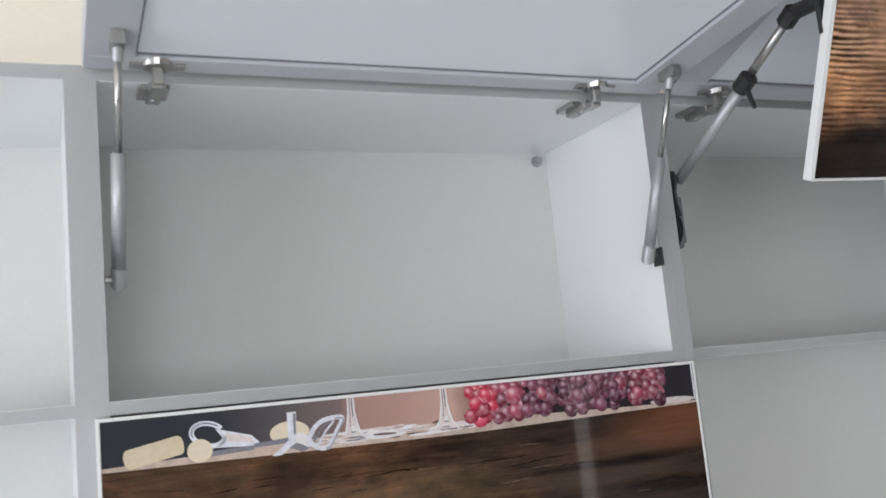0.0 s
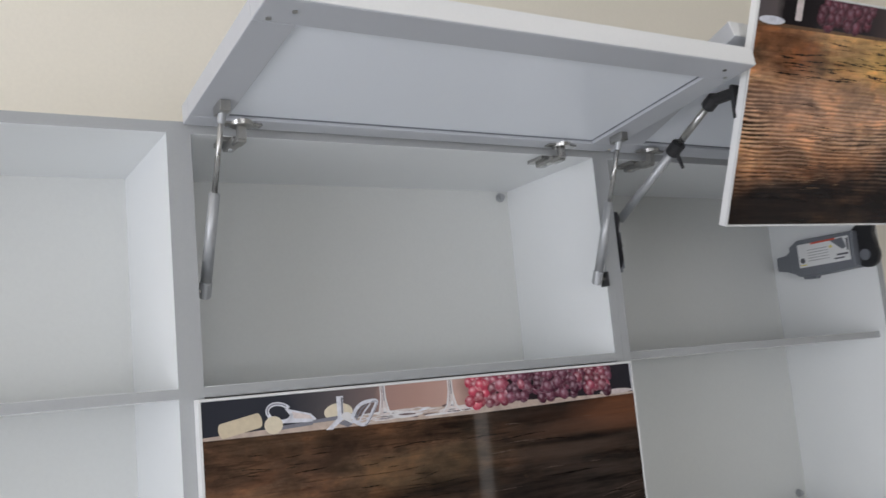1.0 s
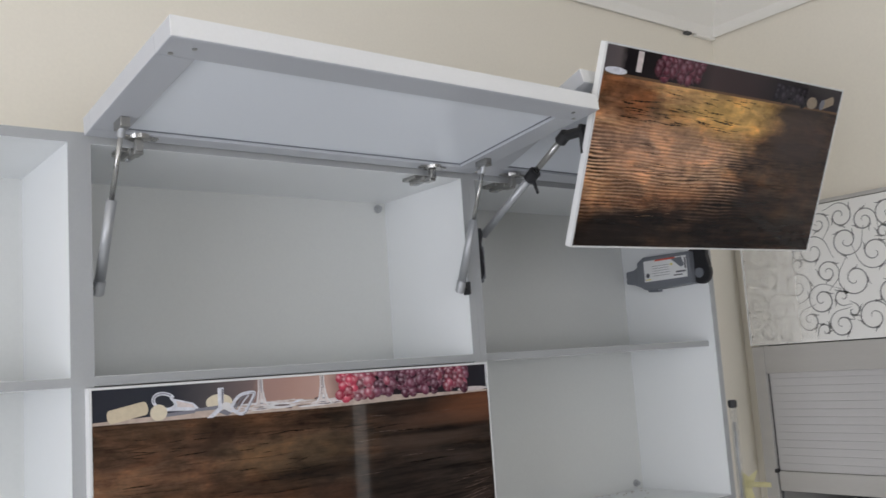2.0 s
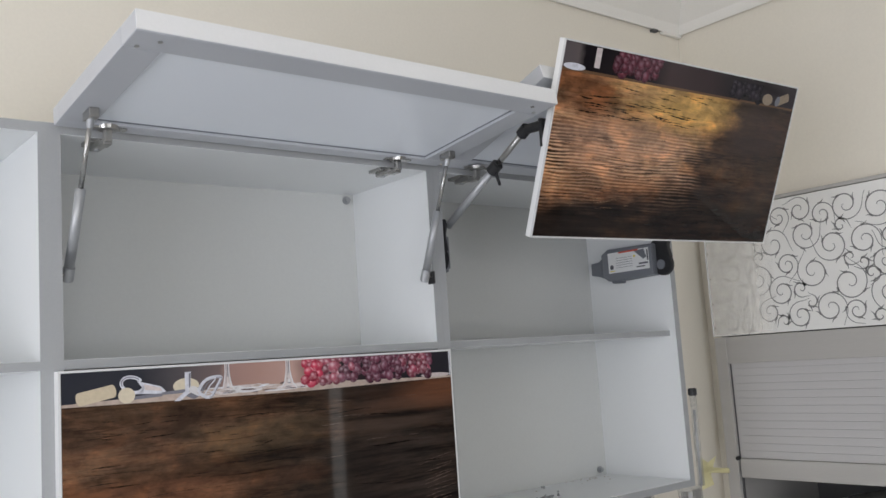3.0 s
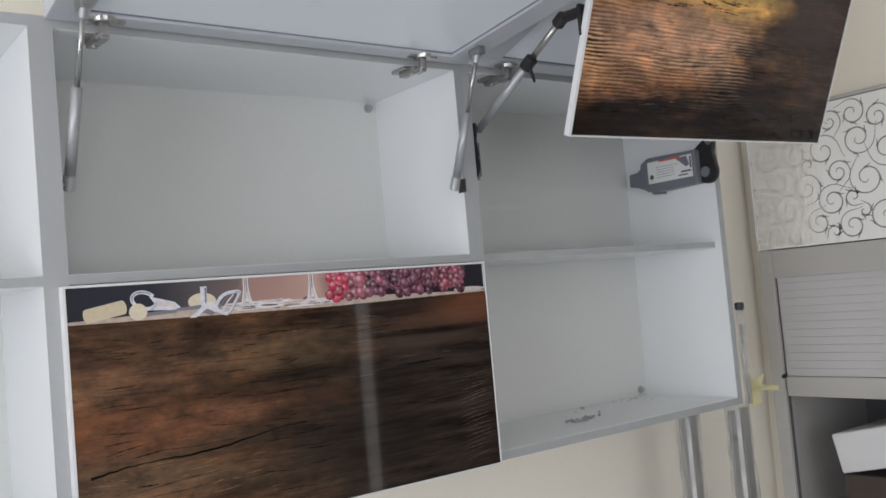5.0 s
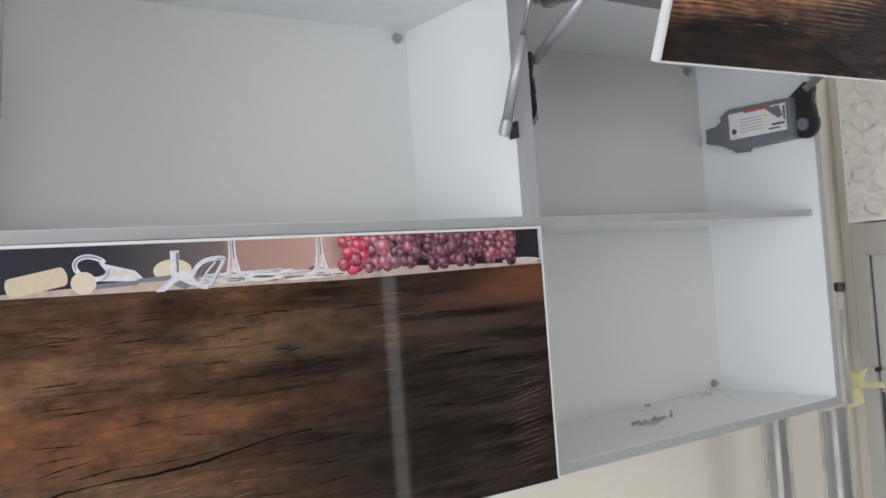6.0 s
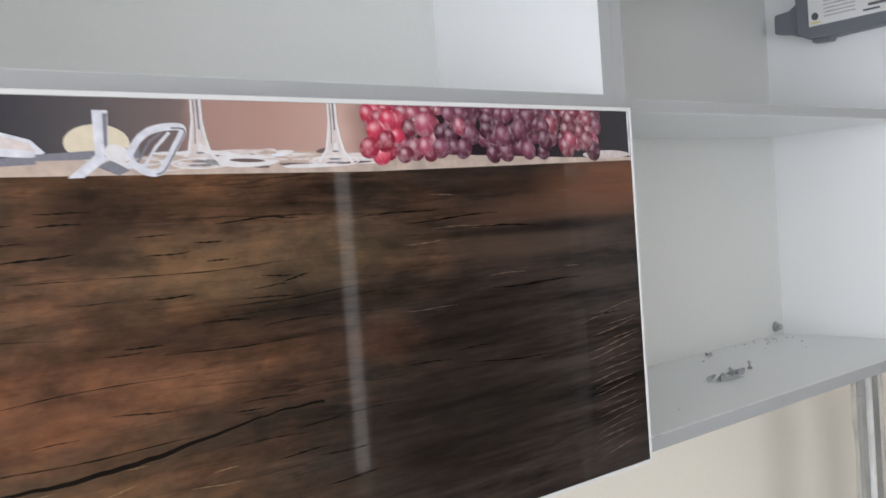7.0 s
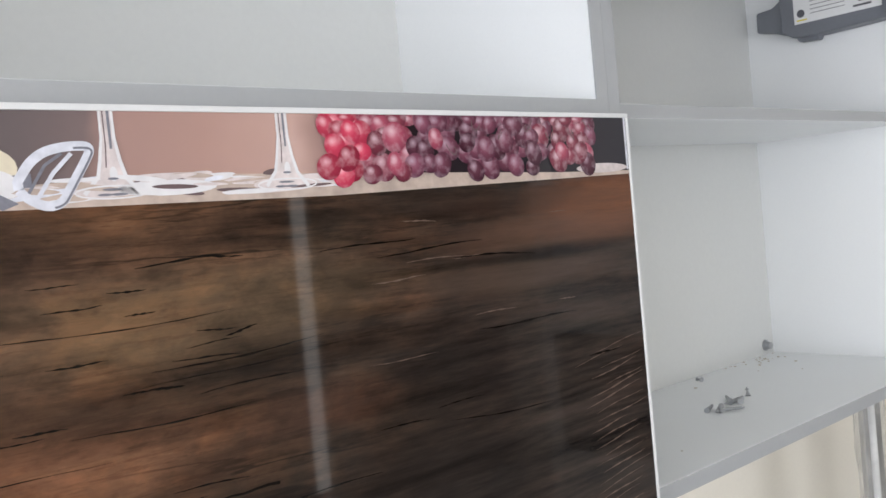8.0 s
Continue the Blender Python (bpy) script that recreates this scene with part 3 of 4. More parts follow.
def hinge(parent, x, y, z, back=0.06):
    """A cup hinge between the top panel and a raised door."""
    h = part("hinge", box(x - 0.008, x + 0.008, y + 0.012, y + back, z - 0.016, z - 0.006, 0.002), STEEL, parent, "nickel cup hinge")
    part("hinge_plate", box(x - 0.016, x + 0.016, y + 0.03, y + back + 0.01, z - 0.008, z + 0.002, 0.001), STEEL, h)
    a = rod((x, y - 0.004, z + 0.009), (x, y - 0.004, z + 0.003), 0.0165, 0.015, seg=20)
    box(x - 0.028, x + 0.028, y - 0.010, y + 0.004, z + 0.004, z + 0.008, 0.001, bm=a)
    part("hinge_cup", a, STEEL, h)
    b = box(x - 0.007, x + 0.007, y - 0.004, y + 0.02, z - 0.019, z - 0.010, 0.002)
    box(x - 0.006, x + 0.006, y - 0.008, y + 0.002, z - 0.015, z + 0.004, 0.002, bm=b)
    part("hinge_arm", b, STEEL, h)
    part("hinge_screw", rod((x, y + 0.045, z - 0.016), (x, y + 0.045, z - 0.018), 0.004, seg=12), GALV, h)


for hx in (0.075, 0.612):
    hinge(mid_cab, hx, -0.008, 2.131 - ZB)
for hx in (0.088, 0.64):
    hinge(right_cab, hx, -0.008, 2.131 - ZB)


def strut(parent, x, foot, head, side):
    """A gas strut from a bracket on the side panel to the raised frame."""
    f, h = Vector((x, *foot)), Vector((x, *head))
    d = (h - f).normalized()
    mid = f + d * (h - f).length * 0.56
    s = part("gas_strut", rod(f + d * 0.012, mid, 0.0074, seg=20, bevel=0.002), GALV, parent, "grey gas strut cylinder", True)
    part("piston_rod", rod(mid, h - d * 0.008, 0.0038, seg=14), STEEL, s, "bright piston rod", True)
    part("strut_socket", rod(f - d * 0.010, f + d * 0.014, 0.0086, bevel=0.002), GALV, s)
    part("strut_socket", rod(h - d * 0.016, h + d * 0.006, 0.0055, bevel=0.001), GALV, s)
    part("ball_stud", rod(f, f + Vector((side * 0.018, 0, 0)), 0.0045), STEEL, s)
    part("mount_plate", box(*sorted((x + side * 0.0145, x + side * 0.017)), f.y - 0.010, f.y + 0.010, f.z - 0.014, f.z + 0.010, 0.0008), BLACK, s)
    part("lid_bracket", box(x - 0.007, x + 0.007, h.y - 0.014, h.y + 0.016, h.z - 0.004, h.z + 0.010, 0.001), STEEL, s)


strut(mid_cab, 0.032, (0.047, 1.922 - ZB), (-0.070, 2.135 - ZB), -1)
strut(mid_cab, 0.686, (0.022, 1.921 - ZB), (-0.070, 2.135 - ZB), 1)


def print_panel(name, parent, m, w, h, wood, top, label, lip_top=0.0036, thick=0.020):
    """A glossy picture door: local x right, y up, z towards the viewer; the face lies at z 0."""
    d = part(name, box(0, w, 0, h, -thick, -0.0015, 0.001), LIP, parent, label)
    d.matrix_basis = m
    b = 0.003
    for a in ((0, w, 0, b), (0, w, h - lip_top, h), (0, b, b, h - lip_top), (w - b, w, b, h - lip_top)):
        part("edge_lip", box(*a, -0.0022, 0.0012, 0.0004), LIPDOOR, d)
    part("printed_beam", box(b, w - b, b, h - top, -0.0015, 0), wood, d, "printed old wooden beam, glossy")
    return d


def flatten(bm):
    """Turns front-view shapes (x, y depth, z up) into the panel's own axes."""
    for v in bm.verts:
        v.co = (v.co.x, v.co.z, -v.co.y)
    return bm


def shape(name, parent, bm, material, label=""):
    return part(name, flatten(bm), material, parent, label)


STAND = Matrix(((1, 0, 0, 0), (0, 0, -1, 0), (0, 1, 0, 0), (0, 0, 0, 1)))
DW, DH = 0.716, 0.357
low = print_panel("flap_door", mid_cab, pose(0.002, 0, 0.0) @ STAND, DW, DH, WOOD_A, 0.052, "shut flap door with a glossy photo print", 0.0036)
zt, ze = DH - 0.0036, DH - 0.052


def band(name, parent, x0, x1, z0, z1, material, y=0.0):
    return shape(name, parent, poly([(x0, z0), (x1, z0), (x1, z1), (x0, z1)], y), material)


def strip_mat(name, stops, width):
    """A printed strip whose colour runs along its length, with soft blotches."""
    m = bpy.data.materials.new(name)
    m.use_nodes = True
    n, l = m.node_tree.nodes, m.node_tree.links
    b = n["Principled BSDF"]
    b.inputs["Roughness"].default_value, b.inputs["IOR"].default_value = 0.07, 1.27
    co, sep, r, t = n.new("ShaderNodeTexCoord"), n.new("ShaderNodeSeparateXYZ"), n.new("ShaderNodeValToRGB"), n.new("ShaderNodeTexNoise")
    t.inputs["Scale"].default_value = 30
    d, a = n.new("ShaderNodeMath"), n.new("ShaderNodeMath")
    d.operation, d.inputs[1].default_value = "DIVIDE", width
    a.operation, a.inputs[1].default_value = "MULTIPLY_ADD", 0.03
    l.new(co.outputs["Object"], sep.inputs[0]), l.new(sep.outputs[0], d.inputs[0]), l.new(co.outputs["Object"], t.inputs[0])
    l.new(t.outputs[0], a.inputs[0]), l.new(d.outputs[0], a.inputs[2]), l.new(a.outputs[0], r.inputs[0])
    el = r.color_ramp.elements
    while len(el) < len(stops):
        el.new(0.5)
    for e, (p, c) in zip(el, stops):
        e.position, e.color = p, (*c, 1)
    l.new(r.outputs[0], b.inputs["Base Color"])
    return m


STRIP_A = strip_mat("print_strip", ((0.0, (0.028, 0.030, 0.040)), (0.18, (0.034, 0.036, 0.046)), (0.27, (0.10, 0.088, 0.092)), (0.355, (0.19, 0.140, 0.135)), (0.375, (0.36, 0.225, 0.195)), (0.45, (0.42, 0.26, 0.22)), (0.54, (0.52, 0.34, 0.29)), (0.60, (0.12, 0.06, 0.06)), (0.66, (0.024, 0.016, 0.018)), (1.0, (0.030, 0.028, 0.034))), DW)
band("printed_background", low, 0.003, 0.713, ze, zt, STRIP_A)
shape("printed_table", low, poly([(0.003, ze), (0.40, ze - 0.004), (0.713, ze), (0.713, ze + 0.003), (0.62, ze + 0.004), (0.42, ze + 0.010), (0.30, ze + 0.013), (0.14, ze + 0.008), (0.003, ze + 0.004)], -0.0002), P_TABLE)
y1 = -0.0004
P_CRACK = print_mat("print_crack", (0.006, 0.004, 0.003))
P_FIBRE2 = print_mat("print_dull_fibre", (0.13, 0.092, 0.072), vary=0.4)
P_FIBRE = print_mat("print_fibre", (0.24, 0.15, 0.085), vary=0.3)


def cracks(parent, count, x0, x1, z0, z1, seed, material, name, y=-0.00012, length=(0.015, 0.07), thick=0.0022, rise=0.05, least=-0.02):
    """Short tapered cracks along the grain of a printed beam, joined as one print."""
    rnd = random.Random(seed)
    bm = bmesh.new()
    for k in range(count):
        ln = rnd.uniform(*length)
        ln = min(ln, x1 - x0)
        ax, az = rnd.uniform(x0, x1 - ln), rnd.uniform(z0, z1)
        sl, w, ph = rnd.uniform(least, rise), thick * rnd.uniform(0.35, 1.0), rnd.uniform(0, 6)
        pts = [(ax + ln * u, az + sl * ln * u * 4 + 0.010 * ln * math.sin(ph + 5 * u) + rnd.uniform(-0.00012, 0.00012)) for u in (i / 14 for i in range(15))]
        ribbon(pts, lambda u, w=w: w * (0.12 + math.sin(math.pi * u) * (0.6 + 0.4 * math.sin(ph + 23 * u))), y - 0.000001 * k, bm)
    return tagged(shape(name, parent, bm, material), kind="stuff")


rnd = random.Random(9)
long_crack = [(0.02 + 0.32 * u, 0.104 + 0.026 * u + 0.003 * math.sin(9 * u) + rnd.uniform(-0.0008, 0.0008)) for u in (i / 40 for i in range(41))]
shape("printed_crack", low, ribbon(long_crack, lambda u: 0.0008 + 0.0034 * abs(math.sin(2 + 5 * u)) * (1 - u * 0.5), -0.0002), P_CRACK)
cracks(low, 15, 0.006, 0.42, 0.02, ze - 0.012, 31, P_CRACK, "printed_crack")
cracks(low, 10, 0.30, 0.70, 0.06, ze - 0.010, 33, P_CRACK, "printed_crack", length=(0.04, 0.12), rise=0.01)
cracks(low, 14, 0.004, 0.40, 0.03, ze - 0.02, 43, P_CRACK, "printed_crack", length=(0.06, 0.17), thick=0.0015, rise=0.015)
cracks(low, 16, 0.006, 0.25, 0.004, 0.11, 35, P_FIBRE, "printed_fibre", -0.00008, (0.008, 0.035), 0.0018)
cracks(low, 8, 0.40, 0.70, 0.17, ze - 0.02, 37, P_FIBRE2, "printed_fibre", -0.00008, (0.02, 0.06), 0.0014, 0.01)
for k in range(20):
    cracks(low, 1, 0.61 + 0.012 * (k % 3), 0.712, 0.022 + 0.0072 * k, 0.0225 + 0.0072 * k, 139 + k, P_FIBRE2, "printed_fibre", -0.00008, (0.045, 0.075), 0.0018, 0.036, 0.030)
cracks(low, 34, 0.03, 0.34, 0.135, ze - 0.018, 65, P_CRACK, "printed_crack", length=(0.015, 0.05), thick=0.0016, rise=0.012)
cracks(low, 26, 0.004, 0.30, 0.015, 0.12, 66, P_FIBRE, "printed_fibre", -0.00008, (0.012, 0.05), 0.0014, 0.02)
shape("printed_cork", low, poly(capsule(0.028, ze + 0.010, 0.076, ze + 0.019, 0.019), y1), P_CORK, "printed pale cork")
shape("printed_cork", low, poly(oval(0.096, ze + 0.011, 0.0125, 0.0115), y1 - 0.0001), P_CORKD, "printed cork end")
shape("printed_opener", low, ribbon(oval(0.105, ze + 0.026, 0.017, 0.011, -0.3)[3:] + oval(0.105, ze + 0.026, 0.017, 0.011, -0.3)[:2], 0.005, y1), P_STEEL)
shape("printed_opener", low, poly([(0.112, ze + 0.031), (0.148, ze + 0.021), (0.156, ze + 0.013), (0.148, ze + 0.010), (0.112, ze + 0.012), (0.120, ze + 0.020)], y1), P_STEEL)
shape("printed_opener", low, poly([(0.106, ze + 0.009), (0.150, ze + 0.011), (0.150, ze + 0.006), (0.106, ze + 0.004)], y1), P_STEELD)
shape("printed_cork", low, poly(oval(0.188, ze + 0.019, 0.021, 0.012), y1), P_CORKD, "printed cork")
shape("printed_corkscrew", low, poly([(0.186, ze + 0.040), (0.196, ze + 0.040), (0.1945, ze + 0.008), (0.186, ze + 0.008)], y1 - 0.0002), P_STEEL)
shape("printed_corkscrew", low, poly([(0.192, ze + 0.016), (0.196, ze + 0.010), (0.178, ze - 0.003), (0.168, ze - 0.003)], y1 - 0.0001), P_STEEL)
shape("printed_corkscrew", low, poly([(0.150, ze + 0.012), (0.215, ze + 0.016), (0.215, ze + 0.009), (0.150, ze + 0.008)], y1 - 0.00005), P_STEELD)
lever = [(0.207, 0.010), (0.211, 0.004), (0.221, -0.0015), (0.229, 0.000), (0.233, 0.006), (0.245, 0.025), (0.246, 0.0285), (0.243, 0.030), (0.232, 0.0295), (0.222, 0.027), (0.215, 0.022), (0.210, 0.015), (0.207, 0.010)]
lever = [(px, ze + pz) for px, pz in lever]
for _ in range(2):
    lever = [(a[0] * w + b[0] * (1 - w), a[1] * w + b[1] * (1 - w)) for a, b in zip(lever, lever[1:]) for w in (0.75, 0.25)]
lever.append(lever[0])
shape("printed_corkscrew", low, poly(oval(0.200, ze + 0.012, 0.0085, 0.0058, -0.3), y1 - 0.00028), P_WHITE)
shape("printed_corkscrew", low, poly([(0.186, ze + 0.004), (0.196, ze + 0.008), (0.208, ze + 0.001), (0.200, ze - 0.002)], y1 - 0.00006), P_STEELD)
shape("printed_corkscrew", low, ribbon(lever, 0.0050, y1 - 0.0003), P_STEEL)
for sx, flare in ((0.256, 0.015), (0.365, 0.014)):
    left = [(sx - 0.0034, zt), (sx - 0.0034, ze + 0.034), (sx - 0.0052, ze + 0.022), (sx - 0.0070, ze + 0.013), (sx - flare, ze + 0.004)]
    right = [(sx + flare + 0.002, ze + 0.003), (sx + 0.0085, ze + 0.012), (sx + 0.0056, ze + 0.022), (sx + 0.0036, ze + 0.034), (sx + 0.0034, zt)]
    shape("printed_glass_stem", low, poly(left + right, y1), P_GLASS)
    shape("printed_glass_stem", low, ribbon(left, lambda u: 0.0012 + 0.0012 * u, y1 - 0.00006), P_WHITE)
    shape("printed_glass_stem", low, ribbon(right, lambda u: 0.0026 - 0.0012 * u, y1 - 0.00006), P_WHITE)
    shape("printed_glass_stem", low, poly([(sx + 0.0004, zt), (sx + 0.0020, zt), (sx + 0.0022, ze + 0.028), (sx + 0.0008, ze + 0.028)], y1 - 0.0001), P_STEELD)
    shape("printed_glass_stem", low, ribbon([(sx - 0.0016, zt), (sx - 0.0014, ze + 0.030), (sx - 0.0022, ze + 0.018)], 0.0007, y1 - 0.0001), P_MAUVE)
    shape("printed_glass_foot", low, poly(oval(sx + 0.001, ze + 0.005, 0.024, 0.0042), y1 + 0.00004), P_GLASS)
    ring_pts = oval(sx + 0.001, ze + 0.0048, 0.021, 0.0034)
    shape("printed_glass_foot", low, ribbon(ring_pts + ring_pts[:1], 0.0009, y1 - 0.00008), P_WHITE)
    for dx, dz, w in ((-0.0040, 0.0035, 0.0042), (0.0035, 0.0035, 0.0050), (0.000, 0.0062, 0.0055), (0.001, 0.012, 0.0030)):
        shape("printed_glass_stem", low, poly(oval(sx + dx, ze + dz, w, 0.0007), y1 - 0.00012), P_STEELD)
    shape("printed_glass_stem", low, poly(oval(sx + 0.0015, ze + 0.0145, 0.0022, 0.0040), y1 - 0.00011), P_WHITE)
for k, (ox, oz, rx, rz, pm) in enumerate(((0.288, 0.006, 0.030, 0.0045, P_WHITE), (0.318, 0.0065, 0.010, 0.0022, P_TABLE), (0.340, 0.008, 0.018, 0.0022, P_GLASS), (0.392, 0.005, 0.018, 0.003, P_WHITE), (0.292, 0.013, 0.022, 0.0012, P_GLASS))):
    shape("printed_leaf", low, poly(oval(ox, ze + oz, rx, rz), y1 + 0.00005 * k), pm)
rnd = random.Random(77)
for k in range(54):
    ox = rnd.uniform(0.20, 0.41)
    pm = rnd.choice((P_WHITE, P_WHITE, P_GLASS, P_GLASS, P_STEEL, P_TABLE, P_MAUVE))
    shape("printed_leaf", low, poly(oval(ox, ze + rnd.uniform(0.001, 0.013), rnd.uniform(0.006, 0.020), rnd.uniform(0.0007, 0.0018), rnd.uniform(-0.15, 0.15)), -0.00025 - 0.000004 * k), pm)
shape("printed_corkscrew", low, ribbon([(px + 0.0012, pz - 0.0010) for px, pz in lever[8:30]], 0.0012, y1 - 0.00035), P_STEELD)
shape("printed_corkscrew", low, ribbon([(0.213, ze + 0.006), (0.222, ze + 0.020), (0.231, ze + 0.026)], 0.0016, y1 - 0.00034), P_STEELD)
shape("printed_corkscrew", low, ribbon([(0.217, ze + 0.003), (0.226, ze + 0.016), (0.236, ze + 0.026)], 0.0022, y1 - 0.00034), P_STEEL)
shape("printed_corkscrew", low, poly([(0.1925, ze + 0.038), (0.1955, ze + 0.038), (0.1940, ze + 0.010), (0.1920, ze + 0.010)], y1 - 0.00025), P_STEELD)
ring = oval(0.105, ze + 0.026, 0.017, 0.011, -0.3)
shape("printed_opener", low, ribbon(ring[4:14], 0.0014, y1 - 0.00006), P_STEELD)
shape("printed_opener", low, poly([(0.122, ze + 0.026), (0.147, ze + 0.019), (0.150, ze + 0.014), (0.124, ze + 0.017)], y1 - 0.00006), P_GLASS)
shape("printed_glass_foot", low, poly(oval(0.676, ze + 0.006, 0.034, 0.004), y1), P_GLASS)
band("printed_glass_edge", low, 0.7095, 0.712, ze + 0.004, zt, P_STEEL, y1)
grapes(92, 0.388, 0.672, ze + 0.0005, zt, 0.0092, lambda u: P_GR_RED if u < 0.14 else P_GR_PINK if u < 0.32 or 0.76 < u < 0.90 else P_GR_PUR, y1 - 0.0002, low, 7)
tw = random.Random(23)
for k in range(7):
    tx, tz = 0.50 + 0.028 * k + tw.uniform(-0.008, 0.008), zt - tw.uniform(0.004, 0.024)
    shape("printed_tendril", low, ribbon([(tx + 0.009 * u * math.cos(2.6 * u + k), tz - 0.010 * u * math.sin(3.4 * u)) for u in (i / 10 for i in range(11))], 0.0007, y1 - 0.0012), P_MAUVE)

# ---- folding lift door of the right cabinet ----
FX, FY, FZ, FYAW, FT, FW, FH = 0.744, -0.210, 1.965, -0.030, 0.380, 0.712, 0.349
rc = Matrix.Translation((-0.7182, 0, -ZB))
fold_m = rc @ Matrix.Translation((FX, FY, FZ)) @ Matrix.Rotation(FYAW, 4, "Z") @ Matrix.Rotation(-0.010, 4, "Y") @ Matrix.Rotation(FT, 4, "X") @ STAND
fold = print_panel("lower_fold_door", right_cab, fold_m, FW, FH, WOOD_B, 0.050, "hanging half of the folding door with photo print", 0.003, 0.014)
ft, fe = FH - 0.003, FH - 0.050
STRIP_B = strip_mat("print_dark_strip", ((0.0, (0.10, 0.085, 0.09)), (0.07, (0.12, 0.10, 0.10)), (0.09, (0.012, 0.010, 0.012)), (0.36, (0.020, 0.014, 0.016)), (0.42, (0.055, 0.034, 0.034)), (0.60, (0.040, 0.026, 0.028)), (0.70, (0.022, 0.018, 0.020)), (1.0, (0.040, 0.035, 0.040))), FW)
band("printed_background", fold, 0.003, FW - 0.003, fe, ft, STRIP_B)
band("printed_bottle_label", fold, 0.080, 0.094, fe + 0.010, ft - 0.002, P_GLASS, -0.0003)
shape("printed_glass_foot", fold, poly(oval(0.033, fe + 0.006, 0.027, 0.006), -0.0003), P_STEEL)
shape("printed_table", fold, poly([(0.003, fe - 0.002), (FW - 0.003, fe - 0.002), (FW - 0.003, fe + 0.002), (0.003, fe + 0.003)], -0.0001), print_mat("print_table_edge", (0.14, 0.08, 0.045), vary=0.3))
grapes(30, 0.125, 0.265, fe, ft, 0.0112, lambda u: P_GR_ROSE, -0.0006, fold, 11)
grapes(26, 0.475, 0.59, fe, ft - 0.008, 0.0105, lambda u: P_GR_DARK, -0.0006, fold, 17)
P_CORK2 = print_mat("print_shaded_cork", (0.30, 0.24, 0.18), vary=0.2, scale=24)
shape("printed_cork", fold, poly(oval(0.608, fe + 0.012, 0.018, 0.012), -0.0012), P_CORK2)
shape("printed_cork", fold, poly(capsule(0.648, fe + 0.012, 0.680, fe + 0.024, 0.018), -0.0006), P_CORK2)
shape("printed_cork", fold, poly(oval(0.645, fe + 0.012, 0.008, 0.011, -0.3), -0.0008), P_STEELD)

cracks(fold, 30, 0.010, 0.40, 0.225, 0.262, 51, P_CRACK, "printed_crack", length=(0.02, 0.075), thick=0.0034, rise=0.012)
cracks(fold, 16, 0.150, 0.44, 0.262, fe - 0.006, 52, P_CRACK, "printed_crack", length=(0.012, 0.05), thick=0.0022, rise=-0.005, least=-0.03)
cracks(fold, 34, 0.006, 0.37, 0.05, 0.20, 53, P_CRACK, "printed_crack", length=(0.02, 0.09), thick=0.0016, rise=0.012)
cracks(fold, 22, 0.006, 0.25, 0.055, 0.13, 55, P_FIBRE, "printed_fibre", -0.00008, (0.01, 0.05), 0.0016, 0.02)

# upper half, from the hinges to the fold
TY, TZ = FY - 0.84 * FH * math.sin(FT) + 0.02, FZ + 0.84 * FH * math.cos(FT)
uh = math.hypot(TY - LID_Y, TZ - LID_Z)
up = framed_door("upper_fold_door", right_cab, raised(FX - 0.720 - 0.012, LID_Y, LID_Z - ZB, math.atan2(TZ - LID_Z, LID_Y - TY)), FW, uh - 0.012, "raised upper half of the folding door")


